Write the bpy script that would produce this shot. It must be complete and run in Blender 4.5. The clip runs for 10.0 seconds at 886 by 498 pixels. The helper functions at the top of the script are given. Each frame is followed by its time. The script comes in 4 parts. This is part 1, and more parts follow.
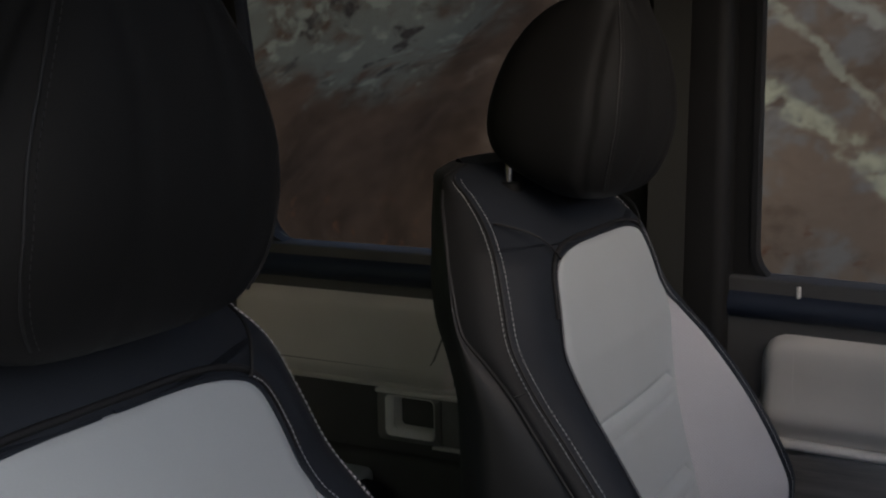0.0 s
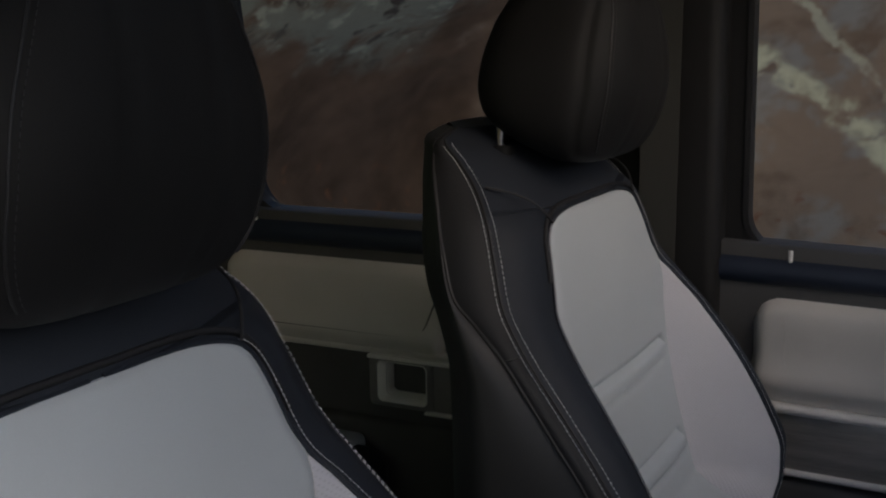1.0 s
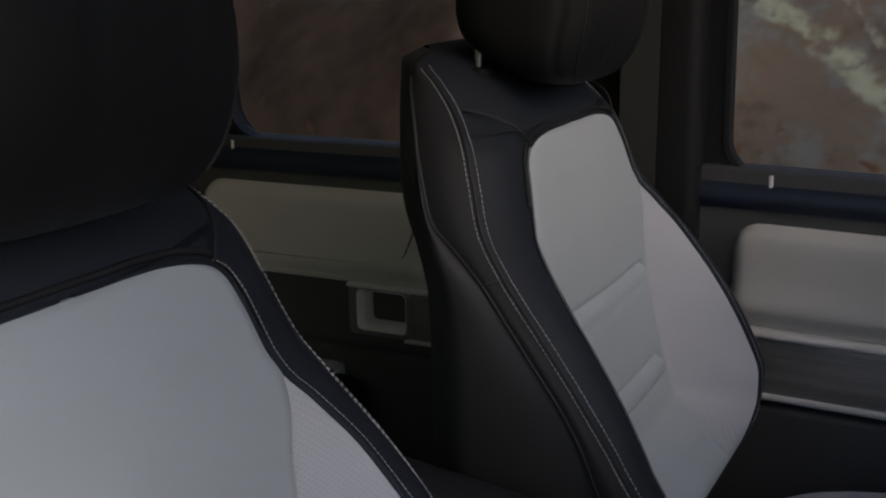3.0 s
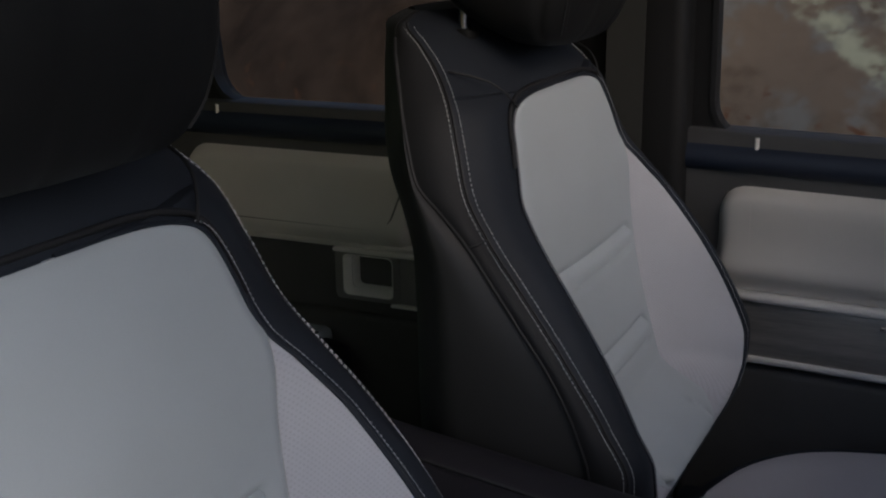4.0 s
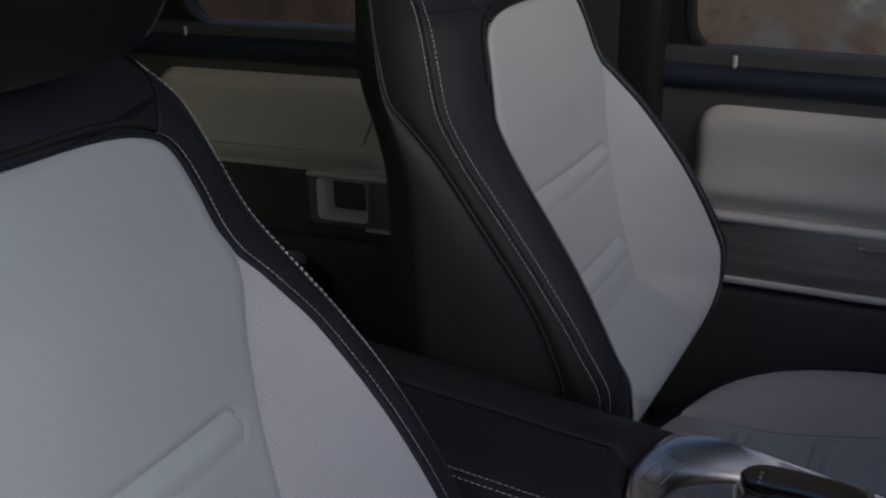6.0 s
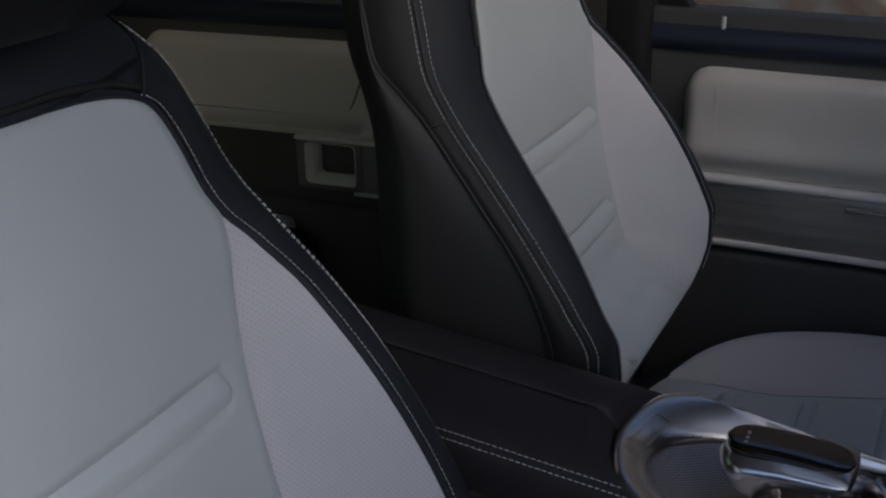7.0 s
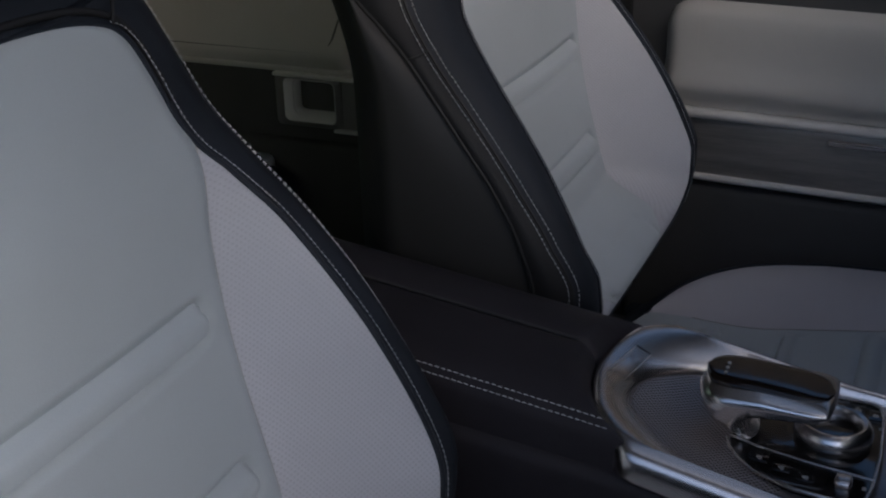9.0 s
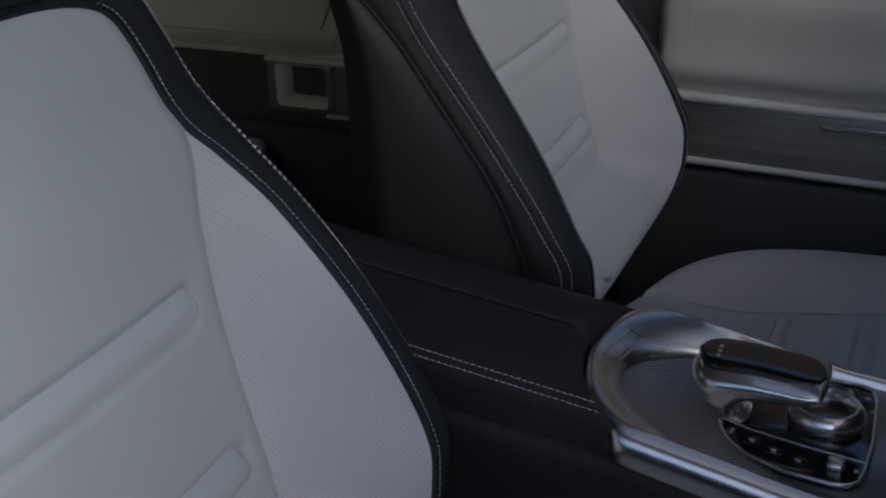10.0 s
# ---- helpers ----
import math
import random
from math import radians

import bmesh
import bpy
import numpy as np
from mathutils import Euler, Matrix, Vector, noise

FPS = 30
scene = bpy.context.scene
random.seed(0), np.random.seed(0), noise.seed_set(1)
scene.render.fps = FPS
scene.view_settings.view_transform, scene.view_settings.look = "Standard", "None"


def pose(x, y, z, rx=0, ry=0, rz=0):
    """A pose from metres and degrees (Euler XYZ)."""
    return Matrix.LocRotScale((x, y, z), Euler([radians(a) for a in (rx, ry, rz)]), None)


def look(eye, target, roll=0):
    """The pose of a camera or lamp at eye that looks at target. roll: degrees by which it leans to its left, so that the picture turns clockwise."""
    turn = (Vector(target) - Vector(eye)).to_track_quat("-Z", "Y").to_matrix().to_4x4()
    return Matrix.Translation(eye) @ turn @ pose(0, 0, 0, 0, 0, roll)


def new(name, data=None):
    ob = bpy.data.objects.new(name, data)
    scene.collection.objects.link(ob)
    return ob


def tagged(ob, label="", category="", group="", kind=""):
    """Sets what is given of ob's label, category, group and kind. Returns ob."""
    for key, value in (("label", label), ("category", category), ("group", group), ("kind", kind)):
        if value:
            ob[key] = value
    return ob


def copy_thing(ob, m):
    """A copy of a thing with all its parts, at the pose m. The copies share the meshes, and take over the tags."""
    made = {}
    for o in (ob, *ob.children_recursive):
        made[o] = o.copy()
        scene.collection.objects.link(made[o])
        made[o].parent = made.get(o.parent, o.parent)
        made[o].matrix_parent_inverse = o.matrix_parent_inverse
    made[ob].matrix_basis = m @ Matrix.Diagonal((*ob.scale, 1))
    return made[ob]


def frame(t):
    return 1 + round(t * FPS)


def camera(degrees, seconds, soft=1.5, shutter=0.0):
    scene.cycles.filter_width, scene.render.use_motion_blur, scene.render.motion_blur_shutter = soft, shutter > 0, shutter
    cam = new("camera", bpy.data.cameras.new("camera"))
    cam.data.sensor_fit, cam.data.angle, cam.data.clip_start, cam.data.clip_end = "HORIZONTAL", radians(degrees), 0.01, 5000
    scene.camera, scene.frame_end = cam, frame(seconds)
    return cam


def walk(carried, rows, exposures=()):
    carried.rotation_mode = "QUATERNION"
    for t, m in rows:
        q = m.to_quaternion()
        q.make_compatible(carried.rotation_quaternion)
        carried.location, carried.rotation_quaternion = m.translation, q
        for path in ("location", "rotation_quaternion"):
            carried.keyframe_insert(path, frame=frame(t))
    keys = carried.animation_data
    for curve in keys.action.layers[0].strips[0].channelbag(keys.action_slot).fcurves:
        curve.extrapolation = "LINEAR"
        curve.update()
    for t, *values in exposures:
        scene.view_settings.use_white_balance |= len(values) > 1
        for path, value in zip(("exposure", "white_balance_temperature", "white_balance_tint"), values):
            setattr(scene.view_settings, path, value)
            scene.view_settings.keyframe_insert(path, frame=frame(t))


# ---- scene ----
cam = camera(40.69, 10.0, soft=2.2)
# seconds, x, y, z, heading to the left, pitch, roll
PATH = [
    (0, 0.4652, -0.8937, 1.1114, 28.090, -9.289, -0.769),
    (0.5, 0.4642, -0.8911, 1.1088, 27.935, -9.997, -0.826),
    (1, 0.4629, -0.8884, 1.1061, 27.717, -10.822, -0.919),
    (1.5, 0.4614, -0.8862, 1.1029, 27.458, -11.663, -0.928),
    (2, 0.4606, -0.8835, 1.0997, 27.244, -12.487, -1.022),
    (2.5, 0.4603, -0.8798, 1.0960, 27.080, -13.221, -1.005),
    (4, 0.4617, -0.8752, 1.0882, 26.261, -15.596, -1.074),
    (4.5, 0.4616, -0.8715, 1.0828, 26.000, -16.333, -1.109),
    (5, 0.4601, -0.8681, 1.0796, 25.682, -17.241, -1.103),
    (5.5, 0.4587, -0.8624, 1.0745, 25.461, -18.057, -1.192),
    (7, 0.4597, -0.8582, 1.0683, 24.742, -20.627, -1.347),
    (7.5, 0.4599, -0.8563, 1.0648, 24.554, -21.231, -1.342),
    (8, 0.4607, -0.8551, 1.0622, 24.406, -21.871, -1.353),
    (8.5, 0.4609, -0.8539, 1.0598, 24.215, -22.608, -1.379),
    (9, 0.4607, -0.8521, 1.0577, 23.974, -23.422, -1.444),
    (9.5, 0.4611, -0.8501, 1.0554, 23.816, -23.937, -1.452),
    (10, 0.4618, -0.8486, 1.0540, 23.705, -24.071, -1.512),
]
EXPOSURES = [(0.0, 0.34, 5550, 11), (1.0, 0.37, 5550, 11), (2.5, 0.38, 5500, 11), (10.0, 0.35, 5320, 11)]
walk(cam, [(t, pose(x, y, z, 90 + pitch, 0, yaw) @ pose(0, 0, 0, 0, 0, roll)) for t, x, y, z, yaw, pitch, roll in PATH], EXPOSURES)

# ---- light: an overcast sky with a broad, weak sun from the open side ----
SUN_AZ, SUN_EL = 122.0, 34.0
world = bpy.data.worlds.new("sky")
scene.world = world
world.use_nodes = True
wn = world.node_tree.nodes
wl = world.node_tree.links
wn.clear()
sky = wn.new("ShaderNodeTexSky")
sky.sky_type = "NISHITA"
sky.sun_disc = False
sky.sun_elevation = radians(SUN_EL)
sky.sun_rotation = radians(SUN_AZ)
sky.dust_density = 4.0
bg = wn.new("ShaderNodeBackground")
bg.inputs["Strength"].default_value = 0.098
wout = wn.new("ShaderNodeOutputWorld")
wl.new(sky.outputs[0], bg.inputs[0])
wl.new(bg.outputs[0], wout.inputs[0])
sun = new("sun", bpy.data.lights.new("sun", "SUN"))
sun.data.energy = 0.14
sun.data.angle = radians(25)
sun.data.color = (1.0, 0.98, 0.95)
sun.matrix_world = look((8.48, -5.30, 6.745), (0, 0, 0))


# ---- materials ----
def material(name, colour, rough=0.5, metal=0.0, vary=0.15, scale=8.0, bump=0.1, bump_scale=400.0, bump_dist=0.0004, spec=0.5, stretch=None, sheen=0.0, coat=0.0):
    """A surface with broad tone changes, fine grain and a fine relief, in metres of the world."""
    m = bpy.data.materials.new(name)
    m.use_nodes = True
    nt = m.node_tree
    n, l = nt.nodes, nt.links
    b = n["Principled BSDF"]
    co = n.new("ShaderNodeTexCoord")
    src = co.outputs["Object"]
    if stretch:
        mp = n.new("ShaderNodeMapping")
        mp.inputs["Scale"].default_value = stretch
        l.new(src, mp.inputs[0])
        src = mp.outputs[0]
    big = n.new("ShaderNodeTexNoise")
    big.inputs["Scale"].default_value = scale
    big.inputs["Detail"].default_value = 4
    l.new(src, big.inputs["Vector"])
    fine = n.new("ShaderNodeTexNoise")
    fine.inputs["Scale"].default_value = bump_scale
    fine.inputs["Detail"].default_value = 2
    l.new(src, fine.inputs["Vector"])
    mix = n.new("ShaderNodeMath")
    mix.operation = "MULTIPLY_ADD"
    l.new(fine.outputs[0], mix.inputs[0])
    mix.inputs[1].default_value = 0.4
    l.new(big.outputs[0], mix.inputs[2])
    ramp = n.new("ShaderNodeValToRGB")
    ramp.color_ramp.elements[0].position = 0.45
    ramp.color_ramp.elements[1].position = 0.95
    ramp.color_ramp.elements[0].color = (*[c * (1 - vary) for c in colour], 1)
    ramp.color_ramp.elements[1].color = (*[min(1, c * (1 + vary)) for c in colour], 1)
    l.new(mix.outputs[0], ramp.inputs[0])
    l.new(ramp.outputs[0], b.inputs["Base Color"])
    rr = n.new("ShaderNodeMapRange")
    rr.inputs["To Min"].default_value = rough - 0.08
    rr.inputs["To Max"].default_value = rough + 0.08
    l.new(big.outputs[0], rr.inputs["Value"])
    l.new(rr.outputs[0], b.inputs["Roughness"])
    b.inputs["Metallic"].default_value = metal
    b.inputs["Specular IOR Level"].default_value = spec
    b.inputs["Sheen Weight"].default_value = sheen
    b.inputs["Coat Weight"].default_value = coat
    if bump:
        bp = n.new("ShaderNodeBump")
        bp.inputs["Strength"].default_value = bump
        bp.inputs["Distance"].default_value = bump_dist
        l.new(fine.outputs[0], bp.inputs["Height"])
        l.new(bp.outputs[0], b.inputs["Normal"])
    return m


def perforated(name, colour, pitch, hole, rough=0.5, metal=0.0, dark=0.25, plane=("Y", "Z"), turn=True):
    """A surface with a grid of small round holes, laid over two axes of the object."""
    m = material(name, colour, rough, metal, vary=0.06)
    n, l = m.node_tree.nodes, m.node_tree.links
    b = n["Principled BSDF"]
    co = n.new("ShaderNodeTexCoord")
    sep = n.new("ShaderNodeSeparateXYZ")
    l.new(co.outputs["Object"], sep.inputs[0])

    def op(kind, a, c=None):
        q = n.new("ShaderNodeMath")
        q.operation = kind
        for i, v in enumerate((a, c)):
            if v is None:
                continue
            if isinstance(v, (int, float)):
                q.inputs[i].default_value = v
            else:
                l.new(v, q.inputs[i])
        return q.outputs[0]

    u, v = sep.outputs[plane[0]], sep.outputs[plane[1]]
    if turn:
        u, v = op("ADD", u, v), op("SUBTRACT", u, v)
        pitch = pitch * 1.414
    fu = op("SUBTRACT", op("FRACT", op("DIVIDE", u, pitch)), 0.5)
    fv = op("SUBTRACT", op("FRACT", op("DIVIDE", v, pitch)), 0.5)
    r = op("SQRT", op("ADD", op("MULTIPLY", fu, fu), op("MULTIPLY", fv, fv)))
    inside = op("LESS_THAN", r, hole)
    old = b.inputs["Base Color"].links[0].from_socket
    mx = n.new("ShaderNodeMixRGB")
    l.new(inside, mx.inputs[0])
    l.new(old, mx.inputs[1])
    mx.inputs[2].default_value = (*[c * dark for c in colour], 1)
    l.new(mx.outputs[0], b.inputs["Base Color"])
    return m


WHITE = material("pale_grey_leather", (0.525, 0.560, 0.572), 0.48, vary=0.05, scale=5, bump=0.25, bump_scale=900)
WHITE_SIDE = material("pale_lilac_grey_leather", (0.60, 0.575, 0.60), 0.5, vary=0.05, scale=5, bump=0.25, bump_scale=900)
WHITE_PERF = perforated("perforated_pale_leather", (0.545, 0.543, 0.572), 0.0029, 0.24, 0.5, dark=0.85, plane=("X", "Z"))
DARK = material("navy_black_leather", (0.0215, 0.0252, 0.0325), 0.6, spec=0.28, vary=0.2, scale=9, bump=0.35, bump_scale=700)
ARM = material("black_armrest_leather", (0.0285, 0.0258, 0.0300), 0.58, spec=0.3, vary=0.2, scale=9, bump=0.35, bump_scale=700)
DARK_SOFT = material("black_soft_trim", (0.0115, 0.0115, 0.0112), 0.66, spec=0.22, vary=0.2, scale=9, bump=0.3, bump_scale=900)
LOWER = material("dark_door_plastic", (0.085, 0.083, 0.081), 0.6, vary=0.15, scale=9, bump=0.3, bump_scale=900)
SIDE = material("black_side_leather", (0.022, 0.022, 0.023), 0.62, spec=0.3, vary=0.15, scale=9, bump=0.3, bump_scale=800)
SHELL = material("dark_grey_plastic", (0.033, 0.0325, 0.0315), 0.55, vary=0.12, scale=12, bump=0.3, bump_scale=1200)
THREAD = material("pale_thread", (0.76, 0.76, 0.76), 0.7, vary=0.1, scale=60, bump=0)
THREAD_DARK = material("grey_thread", (0.035, 0.035, 0.035), 0.7, vary=0.1, scale=60, bump=0)
PAD = material("pale_door_leather", (0.615, 0.588, 0.54), 0.5, vary=0.06, scale=6, bump=0.25, bump_scale=900)
SEAM_SHADE = material("seam_and_ledge_shade", (0.14, 0.135, 0.125), 0.7, vary=0.1, bump=0)
SEAM = material("grey_seam", (0.36, 0.35, 0.335), 0.7, vary=0.1, bump=0)
SILL = material("dark_blue_leather", (0.019, 0.026, 0.044), 0.45, vary=0.15, scale=9, bump=0.3, bump_scale=800)
SILVER = material("satin_silver", (0.90, 0.85, 0.81), 0.26, 1.0, vary=0.02, scale=2, bump=0)
FRAME = material("brushed_silver_frame", (0.78, 0.73, 0.69), 0.27, 1.0, vary=0.02, scale=1.5, bump=0)
# non-metal silver, its colour made pale in place of the metal's reflections
SILVER_GLEAM = material("silver_gleam", (0.88, 0.85, 0.80), 0.30, 0.0, vary=0.06, scale=20, bump=0.05)
DARK_SILVER = material("dark_satin_silver", (0.30, 0.29, 0.27), 0.34, 0.4, vary=0.1, scale=20, bump=0)
CHROME = material("polished_chrome", (0.75, 0.76, 0.78), 0.12, 1.0, vary=0.03, scale=20, bump=0)
WOOD = material("dark_grey_wood_veneer", (0.46, 0.44, 0.41), 0.36, 0.55, vary=0.30, scale=10, bump=0.2, bump_scale=90, stretch=(0.4, 1, 6))
MESH = perforated("dark_metal_mesh", (0.50, 0.46, 0.45), 0.0032, 0.30, 0.42, 0.8, dark=0.12, plane=("X", "Y"))
TRAY = material("dark_silver_tray", (0.38, 0.35, 0.35), 0.30, 0.9, vary=0.08, scale=20, bump=0.05)
GLOSS = material("piano_black", (0.008, 0.007, 0.007), 0.12, vary=0.1, scale=20, bump=0, coat=0.5)
SMOKE = material("smoked_brown_gloss", (0.016, 0.010, 0.007), 0.16, vary=0.4, scale=30, bump=0, coat=0.6)
PRINT = material("pale_print", (0.45, 0.44, 0.42), 0.6, vary=0.05, bump=0)
BELT = material("olive_black_webbing", (0.019, 0.019, 0.015), 0.75, vary=0.1, scale=30, bump=0.5, bump_scale=600)
PILLAR = material("black_pillar_trim", (0.015, 0.0145, 0.014), 0.65, spec=0.3, vary=0.15, scale=9, bump=0.25, bump_scale=900)
ROOF = material("grey_headliner", (0.50, 0.50, 0.50), 0.9, vary=0.1, scale=9, bump=0.4, bump_scale=900)
CARPET = material("black_carpet", (0.08, 0.08, 0.08), 0.95, vary=0.3, scale=40, bump=1.0, bump_scale=900)
RUBBER = material("black_rubber_seal", (0.016, 0.016, 0.016), 0.6, vary=0.1, bump=0.2)


def glass_material():
    m = bpy.data.materials.new("window_glass")
    m.use_nodes = True
    b = m.node_tree.nodes["Principled BSDF"]
    b.inputs["Base Color"].default_value = (0.93, 0.95, 0.93, 1)
    b.inputs["Roughness"].default_value = 0.0
    b.inputs["IOR"].default_value = 1.1
    b.inputs["Transmission Weight"].default_value = 1.0
    return m


GLASS = glass_material()


def tinted_glass(name, tint):
    """A thin pane: it lets tinted light through and mirrors a little."""
    m = bpy.data.materials.new(name)
    m.use_nodes = True
    n, l = m.node_tree.nodes, m.node_tree.links
    n.clear()
    clear = n.new("ShaderNodeBsdfTransparent")
    clear.inputs["Color"].default_value = (*tint, 1)
    shine = n.new("ShaderNodeBsdfGlossy")
    shine.inputs["Roughness"].default_value = 0.02
    mix = n.new("ShaderNodeMixShader")
    mix.inputs[0].default_value = 0.06
    out = n.new("ShaderNodeOutputMaterial")
    l.new(clear.outputs[0], mix.inputs[1])
    l.new(shine.outputs[0], mix.inputs[2])
    l.new(mix.outputs[0], out.inputs[0])
    return m


# for panes out of view, added to turn the rear light olive
TINTED = tinted_glass("olive_light_tint", (0.82, 0.76, 0.52))


# ---- building helpers ----
def part(name, bm, mat, parent=None, label="", smooth=True):
    me = bpy.data.meshes.new(name)
    bmesh.ops.recalc_face_normals(bm, faces=bm.faces)
    bm.to_mesh(me)
    bm.free()
    me.materials.append(mat)
    if smooth:
        for p in me.polygons:
            p.use_smooth = True
        me.set_sharp_from_angle(angle=radians(50))
    ob = new(name, me)
    if parent:
        ob.parent = parent
    if label:
        ob["label"] = label
    return ob


def thing(name, at, label, category, group="", kind=""):
    ob = new(name)
    ob.matrix_basis = pose(*at)
    ob.empty_display_size = 0.05
    return tagged(ob, label, category, group, kind)


def grid(rows, close=False):
    """A sheet from rows of points."""
    bm = bmesh.new()
    vs = [[bm.verts.new(p) for p in r] for r in rows]
    for a, b in zip(vs[:-1], vs[1:]):
        k = len(a)
        for i in range(k if close else k - 1):
            j = (i + 1) % k
            try:
                bm.faces.new((a[i], a[j], b[j], b[i]))
            except ValueError:
                pass
    bmesh.ops.remove_doubles(bm, verts=bm.verts, dist=1e-5)
    return bm


def box(x0, x1, y0, y1, z0, z1, bevel=0.004, seg=2):
    bm = bmesh.new()
    bmesh.ops.create_cube(bm, size=1, matrix=Matrix.Translation(((x0 + x1) / 2, (y0 + y1) / 2, (z0 + z1) / 2)) @ Matrix.Diagonal((x1 - x0, y1 - y0, z1 - z0, 1)))
    if bevel:
        bmesh.ops.bevel(bm, geom=bm.edges[:], offset=bevel, segments=seg, profile=0.5, affect="EDGES")
    return bm


def rrect(a0, a1, b0, b1, r, n=6):
    """The outline of a rectangle with round corners."""
    out = []
    for ca, cb, s in ((a1 - r, b1 - r, 0), (a0 + r, b1 - r, 90), (a0 + r, b0 + r, 180), (a1 - r, b0 + r, 270)):
        for i in range(n + 1):
            w = radians(s + 90 * i / n)
            out.append((ca + r * math.cos(w), cb + r * math.sin(w)))
    return out


def slab(outline, y0, y1, bevel=0.006, axis="y"):
    """A plate with the outline in x and z, from the face y0 to the back y1, its face edge rounded."""
    ca = sum(p[0] for p in outline) / len(outline)
    cb = sum(p[1] for p in outline) / len(outline)
    span = max(abs(p[0] - ca) for p in outline)
    spanb = max(abs(p[1] - cb) for p in outline)
    sgn = 1 if y1 > y0 else -1
    rows = []
    for k in (0, 30, 60, 90):
        inset = bevel * (1 - math.cos(radians(90 - k)))
        y = y0 + sgn * bevel * (1 - math.sin(radians(90 - k)))
        rows.append([(ca + (a - ca) * (1 - inset / span), y, cb + (b - cb) * (1 - inset / spanb)) for a, b in outline])
    rows.append([(a, y1, b) for a, b in outline])
    if axis == "z":
        rows = [[(x, z, y) for x, y, z in r] for r in rows]
    bm = grid(rows, close=True)
    bm.verts.ensure_lookup_table()
    bmesh.ops.holes_fill(bm, edges=[e for e in bm.edges if e.is_boundary], sides=0)
    return bm


def ring(outer, inner, y0, y1):
    """A plate with a hole; both outlines have the same count of points."""
    rows = [[(a, y1, b) for a, b in inner], [(a, y0, b) for a, b in inner], [(a, y0, b) for a, b in outer], [(a, y1, b) for a, b in outer], [(a, y1, b) for a, b in inner]]
    return grid(rows, close=True)


def tube(points, r, n=8, closed=False):
    """A round bar along points."""
    pts = [Vector(p) for p in points]
    rows = []
    m = len(pts)
    up = None
    for i, p in enumerate(pts):
        a = pts[(i - 1) % m] if closed or i else p
        b = pts[(i + 1) % m] if closed or i < m - 1 else p
        d = (b - a).normalized()
        if up is None:
            up = Vector((0, 0, 1)) if abs(d.z) < 0.9 else Vector((0, 1, 0))
        s = d.cross(up).normalized()
        up = s.cross(d).normalized()
        rows.append([p + r * (math.cos(w) * s + math.sin(w) * up) for w in [2 * math.pi * k / n for k in range(n)]])
    if closed:
        rows.append(rows[0])
    bm = grid(rows, close=True)
    if not closed:
        bmesh.ops.holes_fill(bm, edges=[e for e in bm.edges if e.is_boundary], sides=0)
    return bm


def resample(points, step):
    pts = [Vector(p) for p in points]
    out, carry = [pts[0].copy()], 0.0
    for a, b in zip(pts[:-1], pts[1:]):
        d = (b - a).length
        if d < 1e-7:
            continue
        s = step - carry
        while s <= d:
            out.append(a.lerp(b, s / d))
            s += step
        carry = (carry + d) % step
    return out


def stitches(points, away, dash=0.0031, gap=0.0018, r=0.00028):
    """Short dashes of thread along a line, lifted off the surface by away."""
    bm = bmesh.new()
    for a, b in zip(resample(points, dash + gap)[:-1], resample(points, dash + gap)[1:]):
        d = (b - a).normalized()
        e = a + d * dash
        s = d.cross(away).normalized() * r
        u = s.cross(d).normalized() * r
        q = [[bm.verts.new(p + k) for k in (s, u, -s, -u)] for p in (a, (a + e) / 2 + away * 0.0006, e)]
        for c, f in zip(q[:-1], q[1:]):
            for i in range(4):
                bm.faces.new((c[i], c[(i + 1) % 4], f[(i + 1) % 4], f[i]))
        bm.faces.new(q[0][::-1])
        bm.faces.new(q[-1])
    return bm


def curve_of(keys):
    """A smooth function through (z, values...) keys, rising in z."""
    zs = np.array([k[0] for k in keys])
    vs = np.array([k[1:] for k in keys])
    d = np.diff(vs, axis=0) / np.diff(zs)[:, None]
    m = np.zeros_like(vs)
    m[0], m[-1] = d[0], d[-1]
    same = d[1:] * d[:-1] > 0
    m[1:-1] = np.where(same, 2 * d[1:] * d[:-1] / np.where(same, d[1:] + d[:-1], 1), 0)

    def f(z):
        z = min(max(z, zs[0]), zs[-1])
        i = int(min(np.searchsorted(zs, z, side="right") - 1, len(zs) - 2))
        h = zs[i + 1] - zs[i]
        t = (z - zs[i]) / h
        return tuple((2 * t**3 - 3 * t**2 + 1) * vs[i] + (t**3 - 2 * t**2 + t) * h * m[i] + (3 * t**2 - 2 * t**3) * vs[i + 1] + (t**3 - t**2) * h * m[i + 1])

    return f


